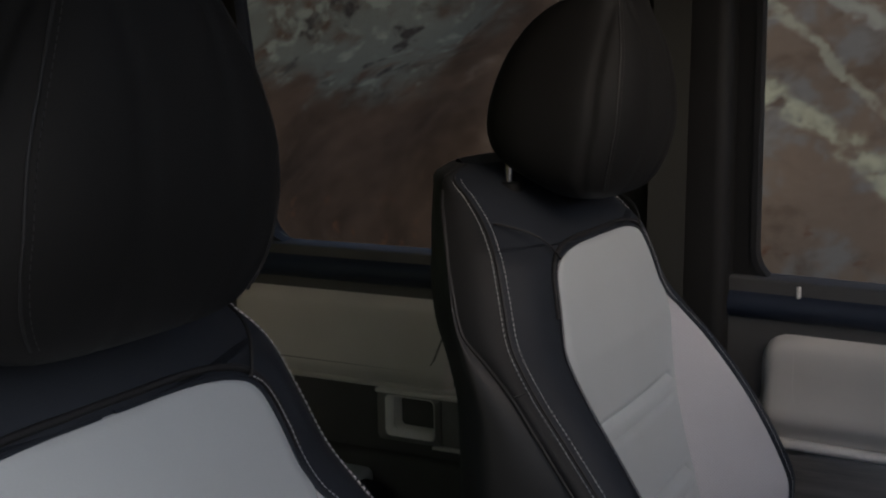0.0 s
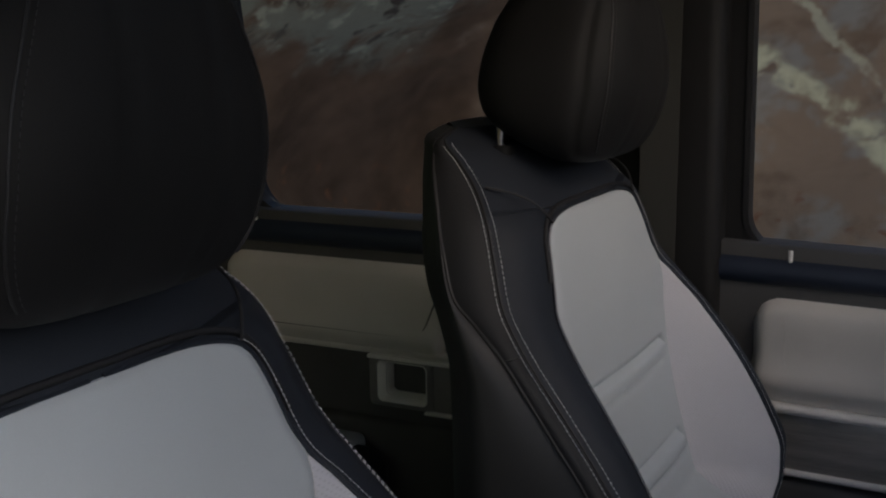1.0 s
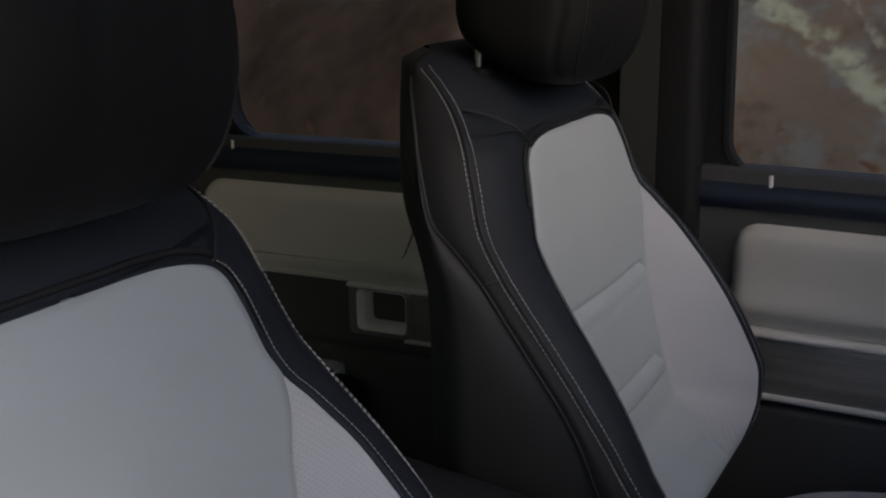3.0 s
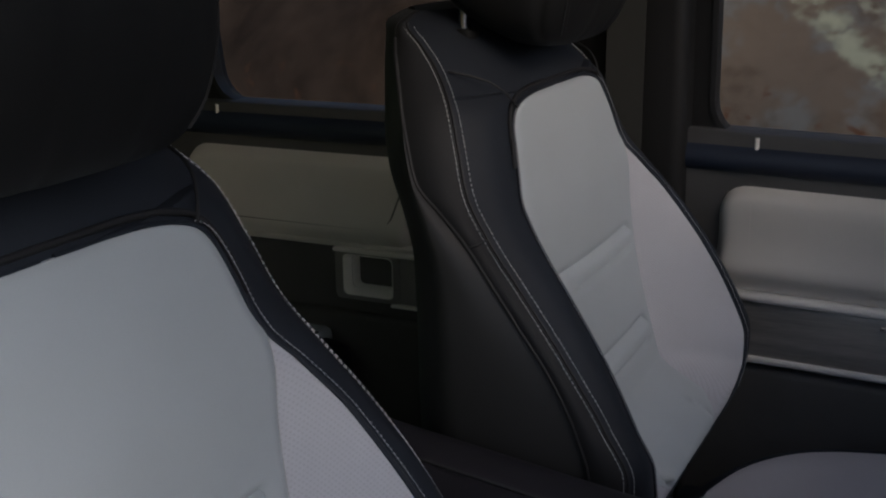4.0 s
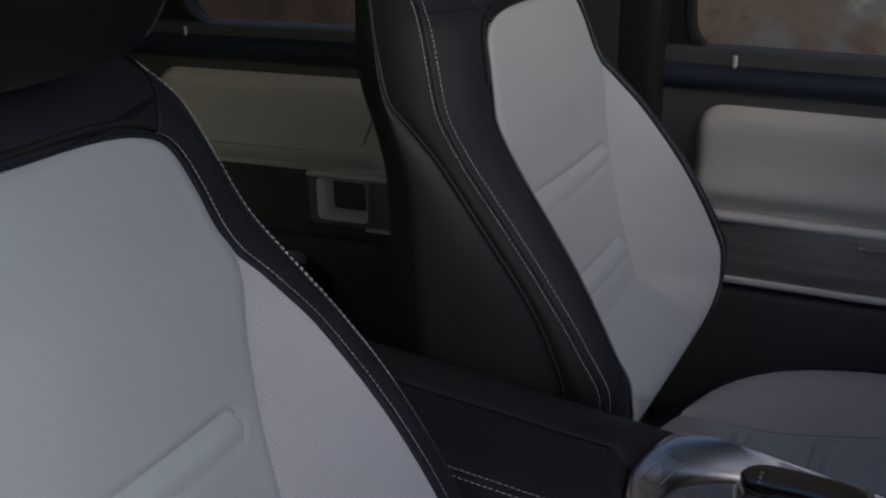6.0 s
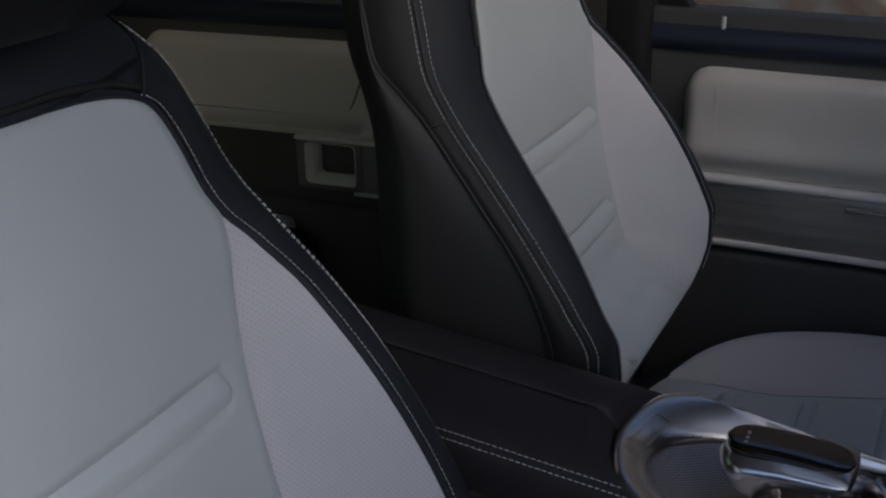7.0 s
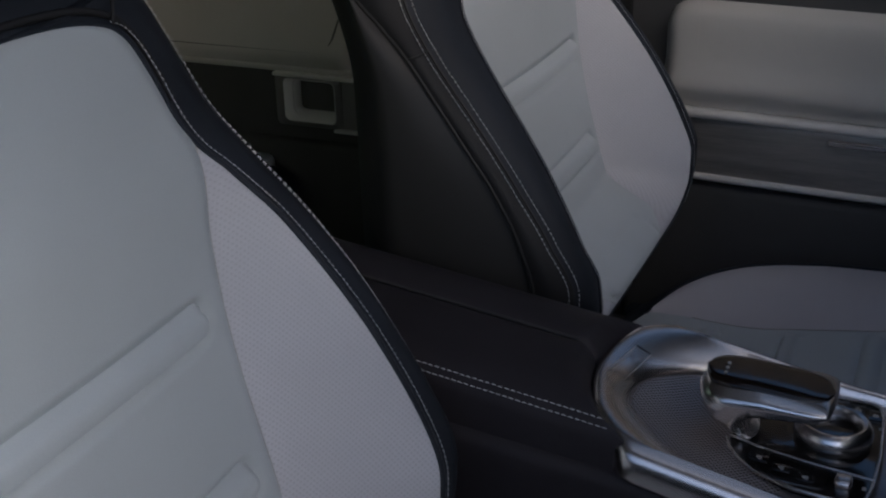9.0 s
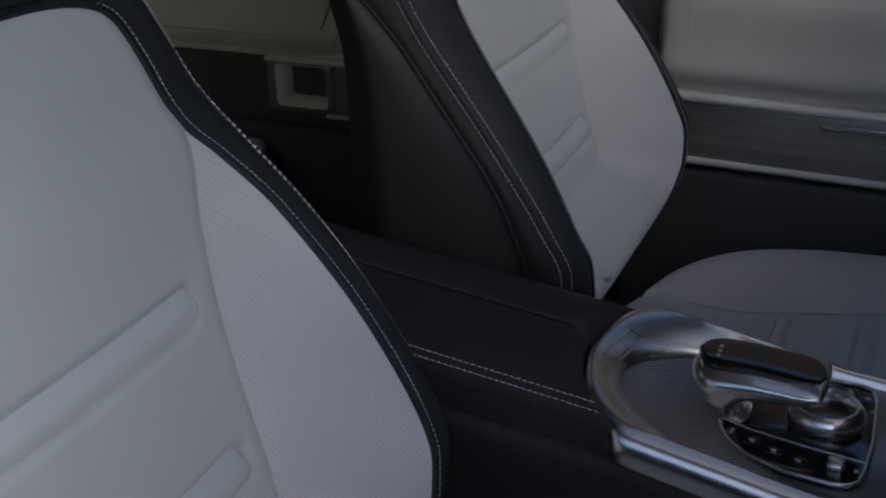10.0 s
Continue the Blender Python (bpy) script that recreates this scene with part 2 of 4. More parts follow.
# ---- cabin and land outside ----
def cabin():
    fl = part("floor", box(-1.7, 1.2, -0.80, 0.80, -0.02, 0.02, 0), CARPET)
    tagged(fl, "black carpet floor of the cabin", "floor", kind="structure")
    # roof lining, with an unseen opening added over the front seats for top light
    bm = ring(rrect(-1.7, 1.12, -0.82, 0.84, 0.004), rrect(0.26, 0.94, -0.44, 0.44, 0.06), 1.44, 1.48)
    bm.transform(Matrix(((1, 0, 0, 0), (0, 0, 1, 0), (0, 1, 0, 0), (0, 0, 0, 1))))
    rf = part("ceiling", bm, ROOF)
    tagged(rf, "grey cloth headliner", "ceiling", kind="structure")
    bm = ring(rrect(-0.82, 0.84, 0.0, 1.46, 0.004), rrect(-0.6, 0.6, 0.85, 1.30, 0.05), -0.02, 0.02)
    bm.transform(Matrix.Translation((-1.70, 0, 0)) @ Matrix.Rotation(radians(90), 4, "Z"))
    tagged(part("wall_rear", bm, PILLAR), "dark rear wall of the cabin with its window", "wall", kind="structure")
    # bronze tint takes the blue out of the added top light
    bronze = tinted_glass("bronze_light_tint", (0.97, 0.91, 0.83))
    # unseen panes that colour the light: olive at the rear, bronze overhead
    for name, x0, x1, y0, y1, z0, z1 in (("window_near_rear", -1.52, -0.10, -0.826, -0.822, 0.72, 1.40), ("window_rear", -1.706, -1.702, -0.62, 0.62, 0.83, 1.32), ("window_roof", 0.24, 0.96, -0.46, 0.46, 1.482, 1.486)):
        tagged(part(name, box(x0, x1, y0, y1, z0, z1, 0), bronze if name == "window_roof" else TINTED), "unseen pane added to tint the light", "window", kind="structure")
    # out of view; its height keeps front light off the lower seat backs
    wf = part("wall_front", box(0.88, 1.2, -0.82, 0.84, 0.0, 1.10, 0), PILLAR)
    tagged(wf, "dark unseen front wall, raised to shade the lower seats", "wall", kind="structure")
    # near walls out of view; their openings are sized to set the cabin light
    for name, x0, x1, w0, w1, z0 in (("wall_near_rear", -1.7, -0.06, -1.50, -0.12, 0.74), ("wall_near_front", -0.06, 1.2, 0.02, 1.0, 0.78)):
        bm = ring(rrect(x0, x1, 0.0, 1.46, 0.004), rrect(w0, w1, z0, 1.32 if x1 > 0 else 1.38, 0.05), -0.84, -0.80)
        tagged(part(name, bm, PILLAR), "dark unseen side wall, its opening sized for the cabin light", "wall", kind="structure")


cabin()

# ---- seats ----
RIDGE = curve_of([(0.45, 0.118, 0.0), (0.466, 0.134, 0.0), (0.470, 0.136, 0.045), (0.474, 0.138, 0.095), (0.480, 0.141, 0.130), (0.488, 0.145, 0.158), (0.50, 0.149, 0.180), (0.51, 0.151, 0.190), (0.53, 0.154, 0.200), (0.56, 0.153, 0.207), (0.60, 0.137, 0.215), (0.67, 0.100, 0.211), (0.75, 0.044, 0.200), (0.79, 0.012, 0.184), (0.812, -0.004, 0.170),
                  (0.83, -0.010, 0.161), (0.86, -0.018, 0.151), (0.88, -0.024, 0.143), (0.893, -0.027, 0.132), (0.901, -0.029, 0.116), (0.908, -0.031, 0.085), (0.911, -0.031, 0.05), (0.912, -0.031, 0.0), (0.95, -0.052, 0.0), (0.98, -0.078, 0.0), (0.995, -0.10, 0.0)])
LINE_B = curve_of([(0.45, 0.108, 0.225), (0.50, 0.136, 0.239), (0.561, 0.142, 0.251), (0.614, 0.118, 0.255), (0.657, 0.091, 0.255), (0.698, 0.063, 0.254), (0.735, 0.034, 0.250), (0.785, -0.008, 0.240), (0.826, -0.036, 0.229), (0.867, -0.051, 0.216), (0.908, -0.067, 0.201), (0.942, -0.094, 0.177), (0.965, -0.116, 0.166), (0.985, -0.143, 0.143), (0.995, -0.148, 0.10)])
LINE_D = curve_of([(0.45, 0.094, 0.255), (0.564, 0.106, 0.266), (0.616, 0.092, 0.270), (0.664, 0.067, 0.269), (0.705, 0.037, 0.267), (0.745, 0.006, 0.263), (0.783, -0.027, 0.255), (0.81, -0.057, 0.248), (0.836, -0.085, 0.243), (0.873, -0.100, 0.233), (0.93, -0.126, 0.200), (0.965, -0.146, 0.166), (0.985, -0.154, 0.143), (0.995, -0.154, 0.10)])
LINE_E = curve_of([(0.45, -0.035, 0.275), (0.57, -0.040, 0.278), (0.70, -0.043, 0.276), (0.75, -0.049, 0.270), (0.80, -0.066, 0.262), (0.84, -0.090, 0.246), (0.873, -0.102, 0.234), (0.90, -0.110, 0.220), (0.94, -0.128, 0.190), (0.97, -0.147, 0.156), (0.985, -0.156, 0.138), (0.995, -0.154, 0.10)])
INSERT = curve_of([(0.45, 0.092, 0.122), (0.50, 0.072, 0.140), (0.55, 0.053, 0.152), (0.60, 0.038, 0.155), (0.65, 0.025, 0.156), (0.70, 0.015, 0.157), (0.75, 0.008, 0.160), (0.79, 0.003, 0.167), (0.812, -0.004, 0.1695),
                   (0.83, -0.010, 0.161), (0.86, -0.018, 0.151), (0.88, -0.024, 0.143), (0.893, -0.027, 0.132), (0.901, -0.029, 0.116), (0.908, -0.031, 0.085), (0.911, -0.031, 0.05), (0.912, -0.031, 0.0)])
RIBS = ((0.705, 0.119), (0.588, 0.119), (0.497, 0.085))
ZS = sorted([0.45 + 0.0065 * i for i in range(67)] + [0.464, 0.467, 0.4685, 0.470, 0.4725, 0.4745, 0.476, 0.4795, 0.4825, 0.4855, 0.4895, 0.494, 0.4985, 0.5005, 0.5055, 0.478, 0.481, 0.484, 0.487, 0.492]) + [0.888, 0.893, 0.897, 0.901, 0.905, 0.908, 0.910, 0.911, 0.912, 0.916, 0.925, 0.935, 0.945, 0.955, 0.965, 0.972, 0.979, 0.985, 0.990, 0.995]


def arc(p, q, bulge, n, out):
    """Points from p to q, bowed by bulge along out."""
    return [tuple(p[i] + (q[i] - p[i]) * k / n + out[i] * bulge * math.sin(math.pi * k / n) for i in range(3)) for k in range(n + 1)]


def smooth(a, b, v):
    t = min(max((v - a) / (b - a), 0), 1)
    return t * t * (3 - 2 * t)


def sub_line(f, z0, z1, side, n=120):
    return [(f(z)[0], side * f(z)[1], z) for z in [z0 + (z1 - z0) * i / n for i in range(n + 1)]]


def backrest(parent):
    # pale insert with three quilted bars
    rows = []
    zs = [0.467, 0.4685, 0.470, 0.473, 0.476, 0.479, 0.481, 0.484, 0.487] + [0.45 + 0.0036 * i for i in range(11, 123)] + [0.8925, 0.8955, 0.898, 0.9005, 0.903, 0.9055, 0.908, 0.9095, 0.911, 0.9115, 0.912]
    for z in zs:
        x, h = INSERT(z)
        if z < 0.56:
            h = min(h, RIDGE(z)[1] * (1 - 0.34 * smooth(0.54, 0.49, z)))
            x += (RIDGE(z)[0] - x) * smooth(0.545, 0.478, z)
        row = []
        for k in range(73):
            q = -1 + 2 * k / 72
            y = q * h
            dx = 0.006 * (1 - q * q) * smooth(0.912, 0.86, z) * smooth(0.484, 0.54, z)
            for zr, half in RIBS:
                rim = 0.0115 - math.hypot(max(0, abs(y) - half), z - zr)
                if rim > -0.008:
                    dx += 0.0056 * smooth(-0.0005, 0.0065, rim) - 0.0060 * smooth(-0.008, 0.0, rim) * (1 - smooth(0.0, 0.0025, rim))
            edge = smooth(1.0, 0.94, abs(q))
            row.append((x + 0.003 * edge * smooth(0.484, 0.54, z) + dx * edge + 0.001, y, z))
        rows.append(row)
    part("insert", grid(rows), WHITE, parent, "smooth pale grey leather insert with quilted bars")
    for side in (1, -1):
        # pale bolster between insert and rim
        rows = []
        for z in [0.467, 0.4685, 0.470, 0.472, 0.474, 0.476, 0.4775, 0.479, 0.481, 0.4825, 0.484, 0.4855, 0.487, 0.4885, 0.490] + [0.4925 + 0.0047 * i for i in range(69)]:
            xi, hi = INSERT(z)
            xr, hr = RIDGE(z)
            if z < 0.56:
                hi = min(hi, hr * (1 - 0.34 * smooth(0.54, 0.49, z)))
            hi = min(hi, hr)
            xi += (xr - xi) * smooth(0.545, 0.478, z)
            w = hr - hi
            row = []
            for k in range(15):
                t = k / 14
                b = 0.16 * w * smooth(0.495, 0.57, z) * math.sin(math.pi * t) + 0.0025 * math.sin(math.pi * min(1, t * 6) / 2)
                row.append((xi + (xr - xi) * t ** 1.45 + b * 0.5 - 0.0005, side * (hi + w * t), z))
            # meet both edges
            row[0] = (xi, side * hi, z)
            row[-1] = (xr, side * hr, z)
            rows.append(row)
        part("bolster", grid(rows), WHITE_PERF, parent, "perforated pale grey leather bolster")
        part("seam", tube([(INSERT(z)[0] + 0.0004, side * INSERT(z)[1], z) for z in [0.56 + 0.005 * i for i in range(51)]], 0.0009, 6), SEAM, parent)
        # dark band round the pale panel
        rows = []
        for z in ZS:
            (xr, hr), (xb, hb) = RIDGE(z), LINE_B(z)
            p = 2.2 - 1.2 * smooth(0.0, 0.11, hr)
            bow = 0.008 * smooth(0.0, 0.07, hr)
            row = []
            for k in range(15):
                t = k / 14
                u = bow * math.sin(math.pi * t)
                row.append((xr + (xb - xr) * t ** p + u, side * (hr + (hb - hr) * t + 0.4 * u), z + 0.25 * u))
            rows.append(row)
        part("front_band", grid(rows), DARK, parent)
        rows = []
        for z in ZS:
            (xb, hb), (xd, hd) = LINE_B(z), LINE_D(z)
            rows.append(arc((xb, side * hb, z), (xd, side * hd, z), 0.006, 8, (0.3, side, 0)))
        part("side_panel", grid(rows), SIDE, parent)
        rows = []
        for z in ZS:
            (xd, hd), (xe, he) = LINE_D(z), LINE_E(z)
            a = arc((xd, side * (hd - 0.002), z), (xe, side * he, z), 0.004, 8, (0, side, 0))
            b = arc((xe, side * he, z), (xe - 0.35 * he, side * he * 0.45, z), 0.02 * he / 0.27, 8, (-0.5, side * 0.8, 0))
            c = arc((xe - 0.35 * he, side * he * 0.45, z), (xe - 0.37 * he, 0, z), 0.0, 4, (0, 0, 0))
            rows.append(a + b[1:] + c[1:])
        part("rear_shell", grid(rows), SHELL, parent, "plain dark grey seat back shell")
        # seam across the yoke, from the shoulder to the corner of the pale panel
        a, b = Vector((LINE_B(0.935)[0] + 0.006, side * (LINE_B(0.935)[1] - 0.008), 0.938)), Vector((RIDGE(0.897)[0] + 0.004, side * (RIDGE(0.897)[1] + 0.004), 0.898))
        part("seam", tube([a.lerp(b, t / 8) + Vector((0.010 * math.sin(math.pi * t / 8), 0, 0.006 * math.sin(math.pi * t / 8))) for t in range(9)], 0.0014, 6), RUBBER, parent)
        # short cross seam on the side panel
        a, b = Vector((LINE_B(0.787)[0], side * LINE_B(0.787)[1], 0.787)), Vector((LINE_D(0.781)[0], side * LINE_D(0.781)[1], 0.781))
        part("seam", tube([a.lerp(b, t / 8) + Vector((0.002, side * 0.0062, 0)) * math.sin(math.pi * t / 8) for t in range(9)], 0.0011, 6), RUBBER, parent)
        # seams
        part("piping", tube([(x + 0.0012, y + side * 0.0012, z) for x, y, z in sub_line(RIDGE, 0.467, 0.9118, side, 200)], 0.0022, 6), DARK, parent)
        welt = []
        for z in [0.84 + 0.0024 * i for i in range(30)] + [0.9103, 0.9107, 0.9110, 0.9113, 0.9115, 0.9117, 0.91185]:
            (x, h), (x2, h2), (x1, h1) = RIDGE(z), RIDGE(min(z + 0.001, 0.9119)), RIDGE(z - 0.001)
            ln = math.hypot(h2 - h1, min(z + 0.001, 0.9119) - z + 0.001)
            ny, nz = (min(z + 0.001, 0.9119) - z + 0.001) / ln, (h1 - h2) / ln
            welt.append((x + 0.0014 - 0.003 * nz, side * (h + 0.0072 * ny), z + 0.0072 * nz))
        welt.append((RIDGE(0.912)[0] - 0.0016, 0.0, 0.9191))
        part("welt", tube(welt, 0.0026, 8), SIDE, parent)
        line = [(x + 0.0034, y + side * 0.0052, z + 0.001) for x, y, z in sub_line(RIDGE, 0.50, 0.9, side, 200)]
        part("stitching", stitches(line, Vector((1, side * 0.3, 0.2)), 0.0026, 0.0015, 0.00027), THREAD, parent, "pale contrast stitching")
        for off, lift in ((0.0062, 0.0028), (-0.0062, 0.0022)):
            line = []
            for z in [0.47 + 0.0026 * i for i in range(198)]:
                (xb, hb), (xr, hr), (xd, hd) = LINE_B(z), RIDGE(z), LINE_D(z)
                p = Vector((xb, side * hb, z))
                q = Vector((xr, side * hr, z)) if off > 0 else Vector((xd, side * hd, z))
                d = (q - p).normalized()
                line.append(p + d * abs(off) + Vector((lift, side * lift * 0.8, 0.001)))
            part("stitching", stitches(line, Vector((0.8, side * 0.6, 0.1)), 0.0034, 0.0019, 0.00037), THREAD, parent)
        part("seam", tube([(x - 0.0005, y, z) for x, y, z in sub_line(LINE_B, 0.46, 0.985, side, 160)], 0.0018, 6), RUBBER, parent)
        part("seam", tube([(x, y, z) for x, y, z in sub_line(LINE_D, 0.46, 0.97, side, 120)], 0.0022, 6), RUBBER, parent)


def dish(parent):
    """The upper rim of the pale panel sags a little at its middle."""
    for ob in parent.children:
        for v in ob.data.vertices:
            x, y, z = v.co
            v.co.z += smooth(0.82, 0.90, z) * smooth(0.99, 0.92, z) * (0.003 - 0.007 * (1 - min(1, (y / 0.14) ** 2)))


def yoke_cap(parent):
    xe, he = LINE_E(0.995)
    loop = [(-0.10, 0.0), (-0.135, 0.10), (xe, he), (xe - 0.35 * he, 0.45 * he), (xe - 0.37 * he, 0.0), (xe - 0.35 * he, -0.45 * he), (xe, -he), (-0.135, -0.10)]
    bm = bmesh.new()
    c = bm.verts.new((-0.14, 0, 0.999))
    vs = [bm.verts.new((x, y, 0.995)) for x, y in loop]
    for i in range(8):
        bm.faces.new((vs[i], vs[(i + 1) % 8], c))
    part("top_cap", bm, DARK, parent)


# headrest by height: back, front and half width
HEAD = curve_of([(0.957, -0.040, -0.006, 0.060), (0.960, -0.050, 0.003, 0.084), (0.967, -0.064, 0.012, 0.103), (0.983, -0.098, 0.024, 0.119), (0.996, -0.120, 0.031, 0.125), (1.015, -0.136, 0.038, 0.128), (1.038, -0.142, 0.043, 0.127), (1.06, -0.140, 0.044, 0.124), (1.105, -0.128, 0.040, 0.105), (1.14, -0.108, 0.030, 0.083), (1.163, -0.084, 0.020, 0.066), (1.180, -0.045, 0.014, 0.058), (1.186, -0.024, 0.000, 0.026)])


def head_at(z, a):
    """A point of the headrest at the height z and the angle a round it, 0 facing forward."""
    back, front, w = HEAD(z)
    c, s = math.cos(a), math.sin(a)
    x = (back + front) / 2 + (front - back) / 2 * math.copysign(abs(c) ** 0.66, c)
    y = w * math.copysign(abs(s) ** 0.66, s)
    groove = 0.0032 * math.exp(-((x - 0.004 - 0.12 * min(0, z - 1.04) * 1.6) / 0.0045) ** 2) * smooth(0.0, 0.07, abs(y))
    crease = 0.0022 * math.exp(-((abs(y) - 0.035) / 0.0035) ** 2) * (1 if c > 0 else 0)
    return Vector((x - crease, y - math.copysign(groove, y), z + 0.05 * min(0, z - 1.02) * (x + 0.04) / 0.08))


def headrest(parent):
    zs = [0.957 + (1.186 - 0.957) * (0.5 - 0.5 * math.cos(math.pi * i / 40)) for i in range(41)]
    angles = sorted([2 * math.pi * k / 120 for k in range(120)] + [s * math.pi / 2 + d * 0.012 for s in (1, 3) for d in range(-12, 13)])
    bm = grid([[head_at(z, a) for a in angles] for z in zs], close=True)
    bmesh.ops.holes_fill(bm, edges=[e for e in bm.edges if e.is_boundary], sides=0)
    cushion_ = part("headrest", bm, DARK_SOFT, parent, "rounded black leather headrest with a stitched seam")
    for side in (1, -1):
        # stitched seam round the front corner
        corner = [head_at(0.972 + 0.004 * i, side * 0.78) + Vector((0.0004, side * 0.0004, 0)) for i in range(51)]
        part("seam", tube(corner, 0.0010, 6), RUBBER, cushion_)
        part("stitching", stitches([p + Vector((0.003, -side * 0.003, 0)) for p in corner], Vector((0.7, side * 0.7, 0))), THREAD_DARK, cushion_)
        part("post", tube([(-0.098, side * 0.098, 0.93), (-0.098, side * 0.098, 0.985), (-0.094, side * 0.096, 1.03)], 0.0065, 12), CHROME, parent, "polished steel headrest post")
        part("post_collar", slab(rrect(-0.113, -0.083, side * 0.098 - 0.014, side * 0.098 + 0.014, 0.012), 0.977, 0.950, 0.003, axis="z"), DARK_SOFT, parent)


CUSHION_RIM = curve_of([(0.104, 0.0), (0.106, 0.03), (0.118, 0.09), (0.134, 0.135), (0.162, 0.180), (0.204, 0.216), (0.242, 0.238), (0.282, 0.253), (0.353, 0.264), (0.50, 0.262), (0.60, 0.240), (0.625, 0.18)])


def cushion(parent):
    xs = [0.1045, 0.1055, 0.107, 0.109, 0.112, 0.115, 0.1185, 0.1195, 0.121, 0.123, 0.126, 0.13, 0.134] + [0.138 + 0.0052 * i for i in range(94)]

    def mid(x):
        return 0.358 + 0.16 * (x - 0.2) + 0.022 * smooth(0.28, 0.12, x) - 0.10 * smooth(0.52, 0.64, x)

    def rim(x):
        return 0.404 + 0.04 * (x - 0.28) - 0.09 * smooth(0.54, 0.64, x)

    def inner(x):
        return min(0.122, CUSHION_RIM(x)[0])

    def edge_z(x, h):
        w = CUSHION_RIM(x)[0]
        return mid(x) + (rim(x) - mid(x)) * smooth(0.10, 0.24, w) * smooth(inner(x), max(w, inner(x) + 1e-4), h)

    rows = []
    for x in xs:
        row = []
        for k in range(61):
            q = -1 + 2 * k / 60
            y = q * inner(x)
            dz = 0.004 * smooth(1.0, 0.9, abs(q))
            for xr in (0.215, 0.31, 0.405, 0.50):
                near = min(0.098 - abs(y), 0.0115 - abs(x - xr))
                if near > -0.006:
                    dz += 0.0058 * smooth(0, 0.006, near) - 0.0045 * smooth(-0.006, 0, near) * (1 - smooth(0, 0.003, near))
            row.append((x, y, mid(x) + dz * smooth(1.0, 0.95, abs(q))))
        rows.append(row)
    part("cushion_insert", grid(rows), WHITE, parent, "pale grey leather cushion insert with quilted bars")
    for s in (1, -1):
        rows, edge = [], []
        for x in xs:
            w, i = CUSHION_RIM(x)[0], inner(x)
            rows.append([(x, s * (i + (w - i) * k / 12), edge_z(x, i + (w - i) * k / 12) + 0.003 * math.sin(math.pi * k / 12)) for k in range(13)])
            side = 0.283 - 0.05 * smooth(0.18, 0.10, x) - 0.03 * smooth(0.55, 0.64, x)
            z = edge_z(x, w)
            edge.append([(x - 0.02 * smooth(0.16, 0.12, x) * (k / 10), s * (w + (side - w) * k / 10), z - 0.001 + 0.004 * math.sin(math.pi * k / 10) - (z - 0.30) * (k / 10) ** 2.2) for k in range(11)])
        part("cushion_bolster", grid(rows), WHITE_SIDE, parent)
        part("seam", tube([(x, s * inner(x), edge_z(x, inner(x)) + 0.0006) for x in xs if x > 0.18], 0.0006, 6), SEAM, parent)
        part("cushion_edge", grid(edge), DARK, parent)
        part("piping", tube([(x, s * CUSHION_RIM(x)[0], edge_z(x, CUSHION_RIM(x)[0]) + 0.001) for x in xs], 0.0022, 6), DARK, parent)
        part("cushion_side", box(0.06, 0.60, min(s * 0.24, s * 0.28), max(s * 0.24, s * 0.28), 0.12, 0.305, 0.012, 3), DARK, parent)
    part("seat_base", box(0.0, 0.56, -0.25, 0.25, 0.10, 0.30, 0.02, 3), SHELL, parent)
    for s in (1, -1):
        part("seat_rail", box(-0.05, 0.55, s * 0.2 - 0.02, s * 0.2 + 0.02, 0.02, 0.11, 0.004), RUBBER, parent)


def front_seat():
    ob = thing("front_seat", (0.006, -0.395, -0.002), "two-tone car seat, pale grey leather with black edges and white stitching", "car seat", "front seats")
    backrest(ob)
    dish(ob)
    yoke_cap(ob)
    headrest(ob)
    cushion(ob)
    return ob


near_seat = front_seat()
far_seat = copy_thing(near_seat, pose(0.012, 0.395, -0.005))


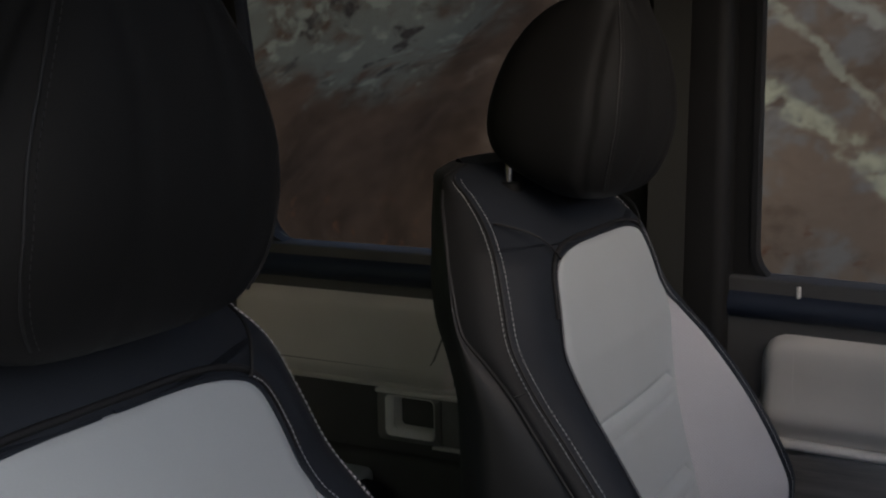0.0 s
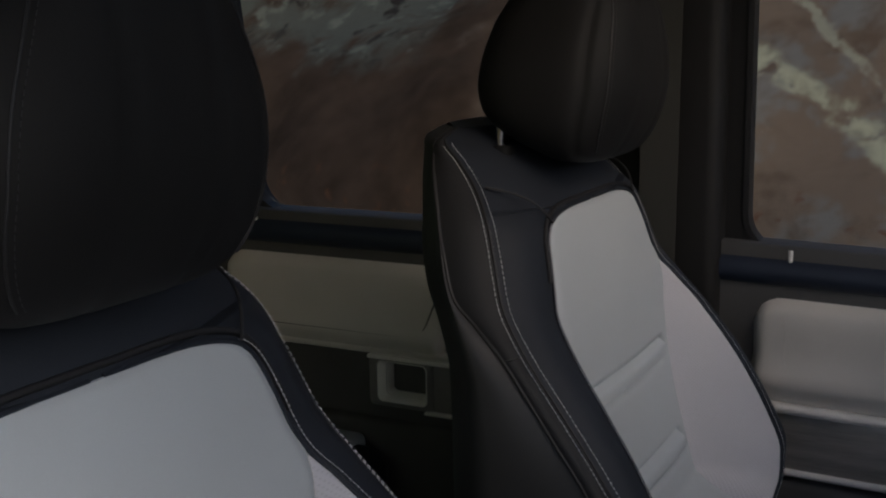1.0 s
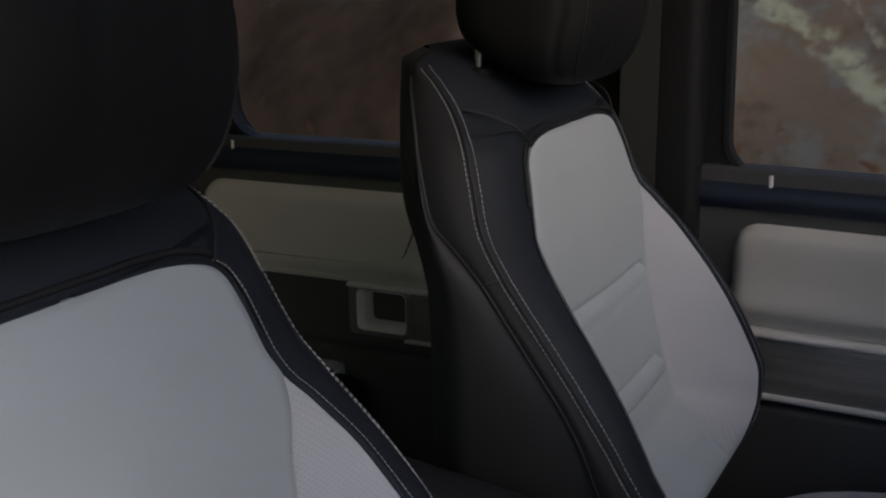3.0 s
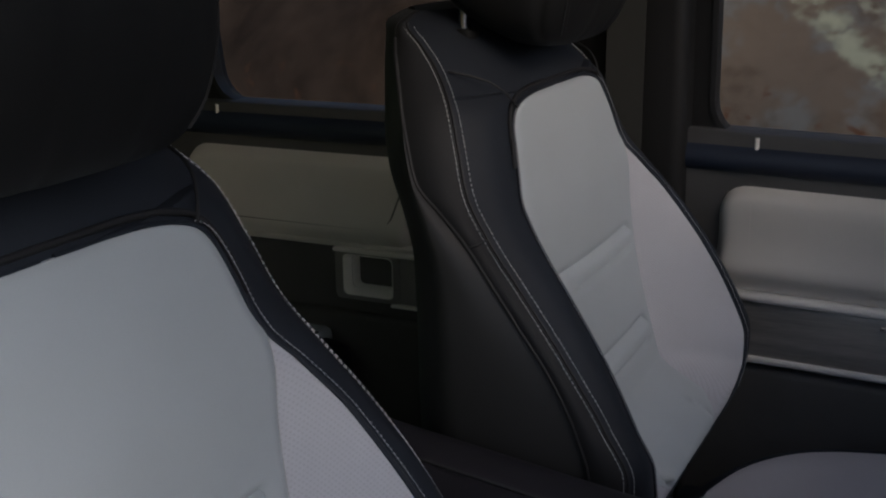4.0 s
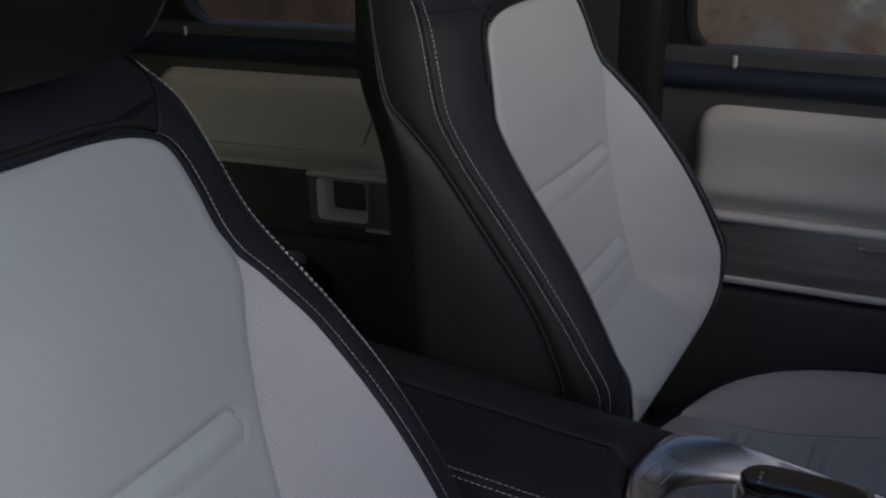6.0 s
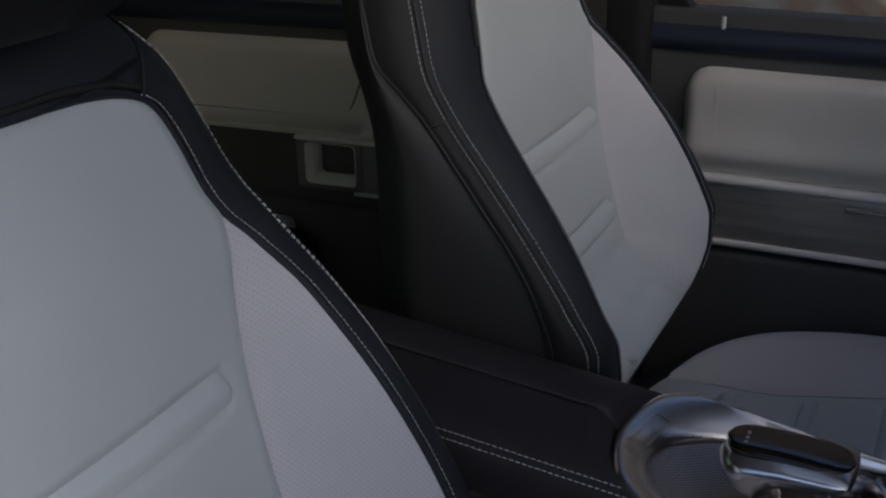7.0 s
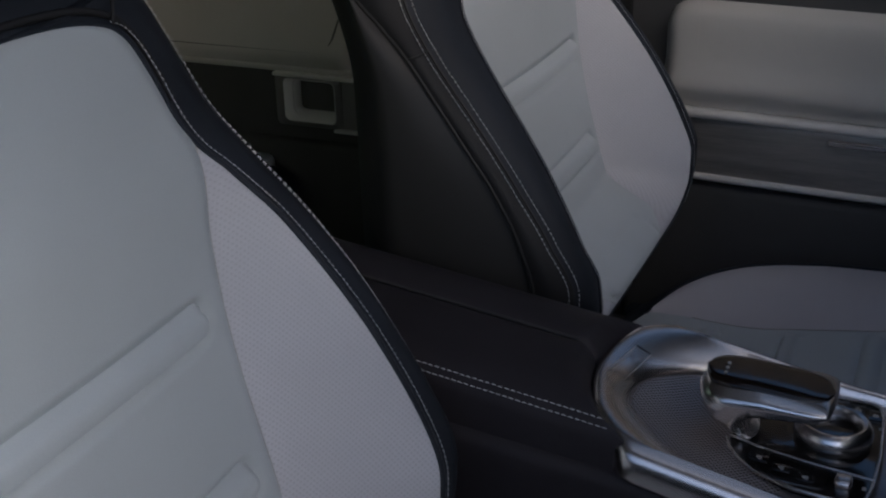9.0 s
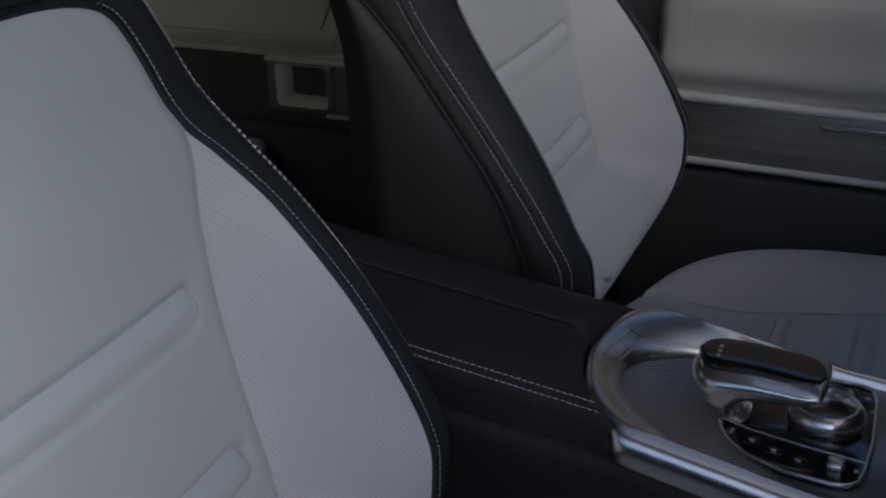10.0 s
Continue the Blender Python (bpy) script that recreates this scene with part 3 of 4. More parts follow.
# ---- far side doors ----
def door(name, x0, x1, win, pad, slanted, label, fall=0.0, lift=0.0, low=0.0):
    """A side door seen from inside: window frame, sill, pad, trim strip and lower panel."""
    ob = thing(name, ((x0 + x1) / 2, 0.80, 0.3), label, "car door", "side doors")
    inv = Matrix.Translation((-(x0 + x1) / 2, -0.80, -0.3))

    def put(n_, bm, mat, lab="", par=None):
        # the lines of the door fall a little towards its front
        for v in bm.verts:
            if slanted and v.co.z > 0.77:
                v.co.x -= 0.12 * (v.co.z - 0.78) * smooth(-0.55, -0.76, v.co.x)
            v.co.z += lift * smooth(0.70, 0.58, v.co.z) - fall * (v.co.x - 0.1) * smooth(1.2, 0.9, v.co.z)
        bm.transform(inv)
        return part(n_, bm, mat, par or ob, lab)

    wx0, wx1 = win
    put("window_frame", ring(rrect(x0, x1, 0.75, 1.36, 0.004), rrect(wx0, wx1, 0.782 - low, 1.26, 0.055), 0.805, 0.85), PILLAR)
    put("window_seal", ring(rrect(wx0 - 0.001, wx1 + 0.001, 0.781 - low, 1.261, 0.055), rrect(wx0 + 0.007, wx1 - 0.007, 0.788 - low * 1.3, 1.252, 0.05), 0.802, 0.83), RUBBER)
    put("window_pane", slab(rrect(wx0 + 0.002, wx1 - 0.002, 0.792 - low * 1.5, 1.258, 0.05), 0.826, 0.830, 0.0005), GLASS, "clear side window glass").visible_shadow = False
    # sill: a rounded ledge below the glass
    sec = [(0.85, 0.779 - low), (0.815, 0.781 - low), (0.800, 0.779 - low * 0.7), (0.785, 0.772 - low * 0.3), (0.777, 0.761), (0.775, 0.749), (0.778, 0.737), (0.79, 0.730), (0.84, 0.725)]
    put("sill", grid([[(x, y, z) for y, z in sec] for x in (x0, (x0 + x1) / 2, x1)]), SILL, "dark blue-black leather window ledge")
    put("inner_panel", box(x0, x1, 0.785, 0.84, 0.06, 0.79, 0.004), LOWER)
    put("lower_panel", box(x0 + 0.01, x1 - 0.01, 0.768, 0.79, 0.10, 0.447, 0.012, 3), LOWER)
    # padded pale panel, swelling below into an arm ledge
    p0, p1 = pad
    zs = [0.562, 0.566, 0.574, 0.585, 0.595, 0.607, 0.62, 0.64, 0.66, 0.68, 0.695, 0.704, 0.711, 0.715]
    rows = []
    for i in range(41):
        t = 0.5 - 0.5 * math.cos(math.pi * i / 40)
        x = p0 + (p1 - p0) * t
        e = min(x - p0, p1 - x)
        r = 0.042
        cut = r - math.sqrt(max(0, r * r - (r - min(e, r)) ** 2))
        row = []
        for z in zs:
            zz = 0.562 + (z - 0.562) * ((0.153 - cut) / 0.153)
            y = 0.772 - 0.012 * smooth(0.64, 0.585, z) - 0.006 * smooth(0.715, 0.69, z) * smooth(0, 0.02, e) + 0.014 * smooth(0.592, 0.562, z)
            y += 0.015 * smooth(0.012, 0.0, e) + 0.014 * smooth(0.705, 0.717, z)
            row.append((x - (0.037 * t * (0.705 - zz) / 0.14 if slanted else 0), y, zz))
        rows.append(row)
    q = put("door_pad", grid(rows), PAD, "pale leather padded door panel")
    if slanted:
        # slanted seam; its level run is the ledge's shading drawn as a dark line
        line = [(p1 - 0.032, 0.7645, 0.700), (p1 - 0.045, 0.7645, 0.66), (p1 - 0.062, 0.7625, 0.618), (p1 - 0.072, 0.7590, 0.602), (p1 - 0.09, 0.7572, 0.597), (p0 + 0.05, 0.7572, 0.598)]
        put("pad_seam", tube(line, 0.0017, 6), SEAM_SHADE, "", q)
    else:
        line = [(p0 + 0.05, 0.7650, 0.695), (p0 + 0.05, 0.7640, 0.63), (p0 + 0.056, 0.7600, 0.608), (p0 + 0.075, 0.7575, 0.599), (p1 - 0.05, 0.7572, 0.598)]
        put("pad_seam", tube(line, 0.0004, 6), PAD, "", q)
    return ob, put, q


front, fput, fpad = door("front_door", 0.03, 1.05, (0.060, 0.95), (0.082, 0.98), False, "front passenger door, pale padded panel with dark wood trim strip", 0.0236, 0.0065, 0.008)
rear, rput, rpad = door("rear_door", -0.93, -0.06, (-0.80, -0.20), (-0.85, -0.377), True, "rear passenger door with pale pad and silver handle bezel")


def door_strip(put, x0, x1):
    put("trim_strip", box(x0, x1, 0.767, 0.79, 0.464, 0.547, 0.003), WOOD, "dark grey wood trim strip")
    put("chrome_strip", box(x0, x1, 0.756, 0.79, 0.547, 0.561, 0.0068, 4), SILVER_GLEAM, "satin silver strip")
    put("lower_strip", box(x0, x1, 0.761, 0.785, 0.455, 0.465, 0.0045, 3), SILVER_GLEAM)


door_strip(fput, 0.10, 1.0)
fput("handle_edge", box(0.315, 0.60, 0.759, 0.77, 0.530, 0.538, 0.002), SILVER)
door_strip(rput, -0.375, -0.12)
rput("chrome_strip", box(-0.83, -0.375, 0.762, 0.79, 0.562, 0.572, 0.003), PAD)
bz = rput("handle_bezel", ring(rrect(-0.546, -0.30, 0.4735, 0.5595, 0.006), rrect(-0.515, -0.438, 0.494, 0.550, 0.010), 0.763, 0.80), DARK_SILVER, "dark satin door handle plate")
outer, crest, deep = rrect(-0.546, -0.426, 0.4755, 0.5595, 0.009), rrect(-0.528, -0.434, 0.4840, 0.5545, 0.010), rrect(-0.513, -0.440, 0.496, 0.5490, 0.009)
rput("handle_frame", grid([[(a, 0.768, b) for a, b in outer], [(a, 0.7600, b) for a, b in outer], [(a, 0.7545, b) for a, b in crest]], close=True), DARK_SILVER, "satin grey frame of the recess", bz)
# rim and plate edges carry their highlight as a paler colour
rput("handle_lip", grid([[(a, 0.7545, b) for a, b in crest], [(a * 0.5 + c * 0.5, 0.7565, b * 0.5 + d * 0.5) for (a, b), (c, d) in zip(crest, deep)], [(a, 0.766, b) for a, b in deep], [(a, 0.797, b) for a, b in deep]], close=True), SILVER_GLEAM, "bright silver rim of the recess", bz)
rput("plate_edge", box(-0.546, -0.30, 0.7515, 0.765, 0.5565, 0.5635, 0.0025), SILVER_GLEAM, "bright silver upper edge", bz)
rput("plate_edge", box(-0.440, -0.30, 0.7530, 0.765, 0.4705, 0.4755, 0.002), SILVER_GLEAM, "", bz)
rput("handle_recess", box(-0.525, -0.43, 0.792, 0.80, 0.478, 0.556, 0), RUBBER, par=bz)
for put, x in ((fput, 0.132), (rput, -0.784)):
    pin = put("lock_pin", tube([(x, 0.786, 0.755), (x, 0.786, 0.780), (x, 0.786, 0.784)], 0.0036, 10), SILVER_GLEAM, "small chrome lock pin")

# pillar between the doors
pl = part("pillar", box(-0.062, 0.034, 0.755, 0.85, 0.02, 1.44, 0.018, 4), PILLAR)
tagged(pl, "black trimmed pillar between the doors", "pillar", kind="structure")
pl2 = part("wall_far_rear", box(-1.70, -0.93, 0.79, 0.85, 0.0, 1.44, 0.0), PILLAR)
tagged(pl2, "dark side wall behind the rear door", "wall", kind="structure")
pl3 = part("wall_far_front", box(1.05, 1.2, 0.79, 0.85, 0.0, 1.44, 0.0), PILLAR)
tagged(pl3, "dark side wall ahead of the front door", "wall", kind="structure")
top_ = part("trim", box(-0.93, 1.05, 0.80, 0.85, 1.36, 1.44, 0.0), PILLAR)
tagged(top_, "dark roof rail above the doors", "trim", kind="structure")

# ---- console ----
def arm_z(x):
    return 0.589 + 0.13 * (0.222 - x)


def ring_rear(y):
    return 0.222 + 0.052 * (1 - math.sqrt(max(0, 1 - min(1, abs(y) / 0.0985) ** 2.4))) + 0.09 * max(0, -y)


def armrest():
    ob = thing("armrest", (0.05, 0.0, 0.50), "black leather centre armrest with split lid and double white stitching", "armrest")
    inv = Matrix.Translation((-0.05, 0, -0.5))

    def put(n_, bm, mat, lab=""):
        bm.transform(inv)
        return part(n_, bm, mat, ob, lab)

    for s in (-1, 1):
        ys = [0.001, 0.0035, 0.007, 0.015, 0.03, 0.05, 0.065, 0.078, 0.087, 0.093, 0.098, 0.101, 0.1025, 0.103, 0.103]
        drop = [0.006, 0.0015, 0.0, -0.001, -0.0015, -0.001, 0.0, 0.002, 0.004, 0.007, 0.011, 0.016, 0.022, 0.035, 0.05]
        rows = []
        for i in range(40):
            t = i / 39
            row = []
            for y, d in zip(ys, drop):
                x1 = ring_rear(s * y) - 0.003
                x = -0.16 + (x1 + 0.16) * t
                end = 0.010 * smooth(0.975, 1.0, t)
                row.append((x, s * y, arm_z(x) - d - end - (0.020 * smooth(0.03, 0.11, y) if s > 0 else 0)))
            rows.append(row)
        rows.append([(x, y, z - 0.04) for x, y, z in rows[-1]])
        put("lid", grid(rows), ARM, "black leather armrest lid")
        if s < 0:
            for dy, dz in ((0.0938, 0.0080), (0.0985, 0.0123)):
                line = [(x, s * dy - 0.0008, arm_z(x) - dz + 0.0008) for x in [-0.1 + 0.004 * k for k in range(91)] if x < ring_rear(s * dy) - 0.006]
                put("stitching", stitches(line, Vector((0, -0.6, 0.8)), 0.0036, 0.0018, 0.00034), THREAD, "double row of white stitching")
    # split of the lid, with its edge highlight put in as a paler bar
    put("lid_seam", tube([(x, 0.0, arm_z(x) - 0.0012) for x in [-0.12 + 0.017 * k for k in range(20)]], 0.0014, 8), THREAD_DARK)
    put("box_side", box(-0.16, 0.262, -0.101, 0.101, 0.36, 0.545, 0.004), ARM)
    return ob


def console():
    ob = thing("centre_console", (0.4, 0.0, 0.30), "centre console with satin silver frame, mesh tray and black switch panel", "console")
    inv = Matrix.Translation((-0.4, 0, -0.3))

    def put(n_, bm, mat, lab="", par=None, sm=True):
        bm.transform(inv)
        return part(n_, bm, mat, par or ob, lab, sm)

    def top(x):
        return 0.574 - 0.20 * max(0, x - 0.24) + 0.10 * max(0, x - 0.42)

    # stations round the frame, from the near front round the rear to the far front
    out, inn = [], []
    xs = [0.95 - 0.0325 * k for k in range(21)] + [0.29, 0.281]
    for x in xs:
        out.append((x, -0.098))
        inn.append((0.40 + (x - 0.264) * 0.80, -0.088))
    for k in range(1, 36):
        w = math.pi * k / 36
        yy = -0.0978 * math.cos(w) 
        out.append((ring_rear(yy), yy))
        inn.append((0.40 - 0.147 * math.sin(w), -0.088 * math.cos(w)))
    for x in xs[::-1]:
        out.append((x, 0.098))
        inn.append((0.40 + (x - 0.264) * 0.80, 0.088))
    face = [(0.0120, -0.030), (0.0136, -0.0285), (0.0136, -0.024), (0.0132, -0.018), (0.0122, -0.0125), (0.0100, -0.0080), (0.0066, -0.0045), (0.0026, -0.0026)]
    sec = [(0.04, -0.0016), (0.12, -0.0012), (0.24, -0.0018), (0.45, -0.0045), (0.66, -0.0085), (0.84, -0.013), (0.95, -0.0165), (1.0, -0.0205), (1.0, -0.027)]
    rows = []
    for (ox, oy), (ix_, iy) in zip(out, inn):
        d = Vector((-1, 0, 0)).lerp(Vector((0, math.copysign(1, oy), 0)), smooth(0.085, 0.0978, abs(oy)))
        k = 0.10 + 0.90 * smooth(0.085, 0.0978, abs(oy))
        row = [(ox + d.x * o * k, oy + d.y * o * k, top(ox) + z) for o, z in face]
        rows.append(row + [(ox + (ix_ - ox) * q, oy + (iy - oy) * q, top(ox + (ix_ - ox) * q) + z) for q, z in sec])
    put("frame", grid(rows), FRAME, "satin silver console frame")
    # small flush cover set into the rear of the frame
    cov = [(0.2335, -0.013), (0.2505, -0.016), (0.2585, 0.030), (0.2440, 0.036)]
    zc = [top(x) + 0.0007 for x, y in cov]
    for i in range(4):
        j = (i + 1) % 4
        put("cover_gap", tube([(*cov[i], zc[i]), (*cov[j], zc[j])], 0.0005, 6), PRINT if i in (1, 3) else RUBBER)
    # mesh tray
    rows = []
    for k in range(37):
        w = math.pi * k / 36
        ex, ey = 0.40 - 0.148 * math.sin(w), -0.0885 * math.cos(w)
        row = []
        for q in range(13):
            t = q / 12
            row.append((ex + (0.405 - ex) * t, ey * (1 - 0.8 * t), top(ex) - 0.021 - (top(ex) - 0.021 - 0.5285) * math.sin(min(1, t * 1.3) * math.pi / 2)))
        rows.append(row)
    put("mesh_tray", grid(rows), MESH, "dark metal mesh tray")
    # smooth dark floor ahead of the tray, and the gloss switch panel
    put("tray_floor", box(0.345, 0.97, -0.0885, 0.0885, 0.49, 0.5275, 0.001), TRAY)
    rim = [(0.333, -0.012), (0.337, -0.024), (0.345, -0.038), (0.361, -0.054), (0.392, -0.066), (0.425, -0.070), (0.437, -0.068), (0.4445, -0.060), (0.447, -0.045), (0.449, 0.0), (0.447, 0.062), (0.443, 0.077), (0.434, 0.082), (0.400, 0.083), (0.345, 0.040)]
    put("switch_panel", slab(rim, 0.5310, 0.5240, 0.001, axis="z"), GLOSS, "gloss black switch panel")
    put("panel_rim", tube([(x, y, 0.5318) for x, y in rim[:14]], 0.0017, 8), SILVER)
    put("inner_rim", tube([(0.335, -0.010, 0.533), (0.36, -0.0185, 0.5325), (0.40, -0.0265, 0.532), (0.446, -0.0335, 0.532)], 0.0012, 8), SILVER)
    for x, y in ((0.362, -0.0325), (0.380, -0.0410), (0.399, -0.0480)):
        b = put("switch", slab([(x + a, y + c) for a, c in rrect(-0.0072, 0.0072, -0.0048, 0.0048, 0.002, 3)], 0.5325, 0.529, 0.0008, axis="z"), GLOSS)
        put("switch_mark", slab([(x + a, y + c) for a, c in rrect(-0.0022, 0.0022, -0.0013, 0.0013, 0.0006, 2)], 0.5328, 0.532, 0.0002, axis="z"), PRINT, "", b)
        put("switch_mark", slab([(x + a + 0.001, y + c - 0.0028) for a, c in rrect(-0.0012, 0.0012, -0.0006, 0.0006, 0.0003, 2)], 0.5328, 0.532, 0.0002, axis="z"), PRINT, "", b)
    put("switch", box(0.4200, 0.4330, -0.0580, -0.0430, 0.529, 0.5405, 0.003, 3), SILVER, "raised silver toggle switch")
    put("switch_mark", box(0.440, 0.443, -0.048, -0.044, 0.5305, 0.5316, 0), PRINT)
    for x, y in ((0.412, 0.068), (0.426, 0.066), (0.440, 0.062)):
        b = put("switch", box(x - 0.0055, x + 0.0055, y - 0.010, y + 0.010, 0.529, 0.5325, 0.0008), GLOSS)
        put("switch_mark", box(x - 0.0022, x + 0.0022, y - 0.002, y + 0.002, 0.5322, 0.5330, 0), PRINT, "", b)
    put("switch", box(0.4235, 0.4275, 0.050, 0.060, 0.529, 0.540, 0.0015), SILVER)
    for y in (0.045, 0.056, 0.068):
        put("switch_mark", box(0.444, 0.4465, y - 0.002, y + 0.002, 0.5305, 0.5314, 0), PRINT)
    # leather sides below the frame, with a soft roll along their top
    for s in (-1, 1):
        rows = []
        for x in [-0.2 + 0.05 * k for k in range(27)]:
            z = top(x) - 0.026 if x > 0.262 else 0.5425 + 0.10 * (0.262 - x)
            rows.append([(x, s * y, z - d) for y, d in ((0.090, 0.001), (0.100, 0.002), (0.1055, 0.004), (0.1095, 0.008), (0.1115, 0.014), (0.1120, 0.024), (0.1115, 0.06), (0.108, 0.16), (0.104, z - 0.02))])
        put("side_wall", grid(rows), ARM)
    put("core", box(-0.2, 1.1, -0.09, 0.09, 0.02, 0.45, 0), DARK_SOFT)
    return ob


def controller():
    """Hand rest with a touch surface, bridging a rotary ring."""
    yc = 0.013
    ob = thing("touch_controller", (0.36, yc, 0.531), "silver and gloss black hand-rest controller over a rotary ring", "controller")
    inv = Matrix.Translation((-0.36, 0, -0.531))

    def put(n_, bm, mat, lab="", par=None):
        bm.transform(inv)
        return part(n_, bm, mat, par or ob, lab)

    # hand rest: an arch seen from the side, with a foot at the rear, rounded over its width
    arch = [(0.3060, 0.5690), (0.3100, 0.5780), (0.3180, 0.5820), (0.335, 0.5840), (0.355, 0.5840), (0.375, 0.5825), (0.395, 0.5805), (0.406, 0.5780), (0.4120, 0.5740), (0.4115, 0.5700), (0.4080, 0.5670),
            (0.395, 0.5600), (0.380, 0.5578), (0.365, 0.5565), (0.354, 0.5540), (0.3475, 0.5495), (0.3460, 0.5440), (0.3490, 0.5385), (0.3550, 0.5335), (0.3500, 0.5300), (0.3400, 0.5310), (0.3310, 0.5375), (0.3220, 0.5465), (0.3135, 0.5560)]
    arch = [tuple(0.5 * (2 * b[q] + (c[q] - a[q]) * t + (2 * a[q] - 5 * b[q] + 4 * c[q] - d[q]) * t * t + (3 * b[q] - a[q] - 3 * c[q] + d[q]) * t**3) for q in (0, 1))
            for a, b, c, d in zip(arch[-1:] + arch[:-1], arch, arch[1:] + arch[:1], arch[2:] + arch[:2]) for t in (0, 0.25, 0.5, 0.75)]
    spine = [(0.4065, 0.5720), (0.39, 0.5705), (0.36, 0.5705), (0.335, 0.5670), (0.3290, 0.5570), (0.3350, 0.5430), (0.3470, 0.5320)]
    fine = [(a[0] + (b[0] - a[0]) * t / 10, a[1] + (b[1] - a[1]) * t / 10) for a, b in zip(spine[:-1], spine[1:]) for t in range(11)]
    rows = []
    for k in range(27):
        w = -90 + 180 * k / 26
        v, scale = math.sin(radians(w)), max(0.04, math.cos(radians(w)) ** 0.72)
        row = []
        for x, z in arch:
            mx, mz = min(fine, key=lambda q: math.hypot(q[0] - x, q[1] - z))
            wide = 0.0240 + 0.0120 * smooth(0.306, 0.330, mx) - 0.004 * smooth(0.395, 0.416, mx) - 0.017 * smooth(0.560, 0.536, mz)
            row.append((mx + (x - mx) * scale, wide * v - 0.0055, mz + (z - mz) * scale))
        rows.append(row)
    bm = grid(rows, close=True)
    bmesh.ops.holes_fill(bm, edges=[e for e in bm.edges if e.is_boundary], sides=0)
    put("hand_rest", bm, SILVER, "satin silver hand rest arm")
    rows = []
    for i in range(29):
        t = i / 28
        x = 0.3100 + 0.1000 * t
        w = 0.0245 * (1 - abs(2 * t - 1) ** 5) ** 0.5 + 0.001
        h = 0.0060 * (math.sin(math.pi * min(1, 0.10 + t * 0.88)) ** 0.4)
        row = []
        for k in range(25):
            a = math.pi * k / 24
            row.append((x, -0.0055 - w * math.copysign(abs(math.cos(a)) ** 0.7, math.cos(a)), 0.5815 - 0.0052 * t + h * math.sin(a) ** 0.5))
        rows.append(row)
    bm = grid(rows)
    bmesh.ops.holes_fill(bm, edges=[e for e in bm.edges if e.is_boundary], sides=0)
    pad = put("touch_pad", bm, SMOKE, "smoked brown gloss touch pad")
    for k in range(3):
        put("pad_mark", box(0.3255, 0.3280, -0.0185 + 0.0075 * k, -0.0165 + 0.0075 * k, 0.579, 0.5870 + 0.0003 * k, 0.0003), PRINT, "", pad)
    # rotary ring
    prof = [(0.0195, 0.535), (0.0203, 0.5435), (0.0218, 0.5468), (0.0242, 0.5472), (0.0268, 0.5448), (0.0290, 0.5408), (0.0298, 0.5365), (0.0290, 0.5330), (0.0275, 0.529)]
    rows = [[(0.411 + 1.05 * r * math.cos(a), 0.006 + 1.05 * r * math.sin(a), z) for r, z in prof] for a in [2 * math.pi * k / 40 for k in range(41)]]
    put("rotary_ring", grid(rows), SILVER, "satin silver rotary ring")
    put("dial_top", slab([(0.411 + 0.0222 * math.cos(a), 0.006 + 0.0222 * math.sin(a)) for a in [2 * math.pi * k / 32 for k in range(32)]], 0.5385, 0.531, 0.002, axis="z"), GLOSS)
    return ob


armrest()
console()
controller()


# ---- rear bench and belt ----
def rear_bench():
    ob = thing("rear_bench", (-1.1, 0.0, 0.0), "black leather rear bench with pale insert", "car seat")
    part("bench_cushion", box(0.0, 0.60, -0.70, 0.764, 0.24, 0.412, 0.045, 5), DARK, ob)
    part("bench_base", box(0.0, 0.50, -0.68, 0.72, 0.02, 0.26, 0.01), SHELL, ob)
    part("bench_back", box(-0.22, 0.0, -0.70, 0.745, 0.30, 0.92, 0.05, 5), DARK, ob)
    for y0, y1 in ((0.28, 0.766), (-0.62, -0.16)):
        part("bench_insert", box(0.04, 0.545, y0, y1, 0.36, 0.422, 0.015, 4), WHITE, ob, "pale grey leather bench insert")


rear_bench()
bl = thing("seat_belt", (0.0, 0.70, 0.6), "dark olive seat belt webbing hanging by the pillar", "seat belt")
rows = []
for i in range(30):
    t = i / 29
    rows.append([(-0.045 - 0.02 * t + 0.05 * q, 0.035 - 0.11 * (1 - t) + 0.012 * q, -0.2 + 0.95 * t) for q in (0, 0.25, 0.5, 0.75, 1.0)])
bm = grid(rows)
bmesh.ops.solidify(bm, geom=bm.faces[:], thickness=0.0014)
part("webbing", bm, BELT, bl)


# ---- land outside ----
STREAKS = ((-0.5, 0.735, -0.573, 0.085, (0.27, 0.255, 0.165)), (-0.5, 1.0, -0.9, 0.045, (0.21, 0.19, 0.13)), (-0.5, 1.26, -0.45, 0.05, (0.20, 0.185, 0.14)))


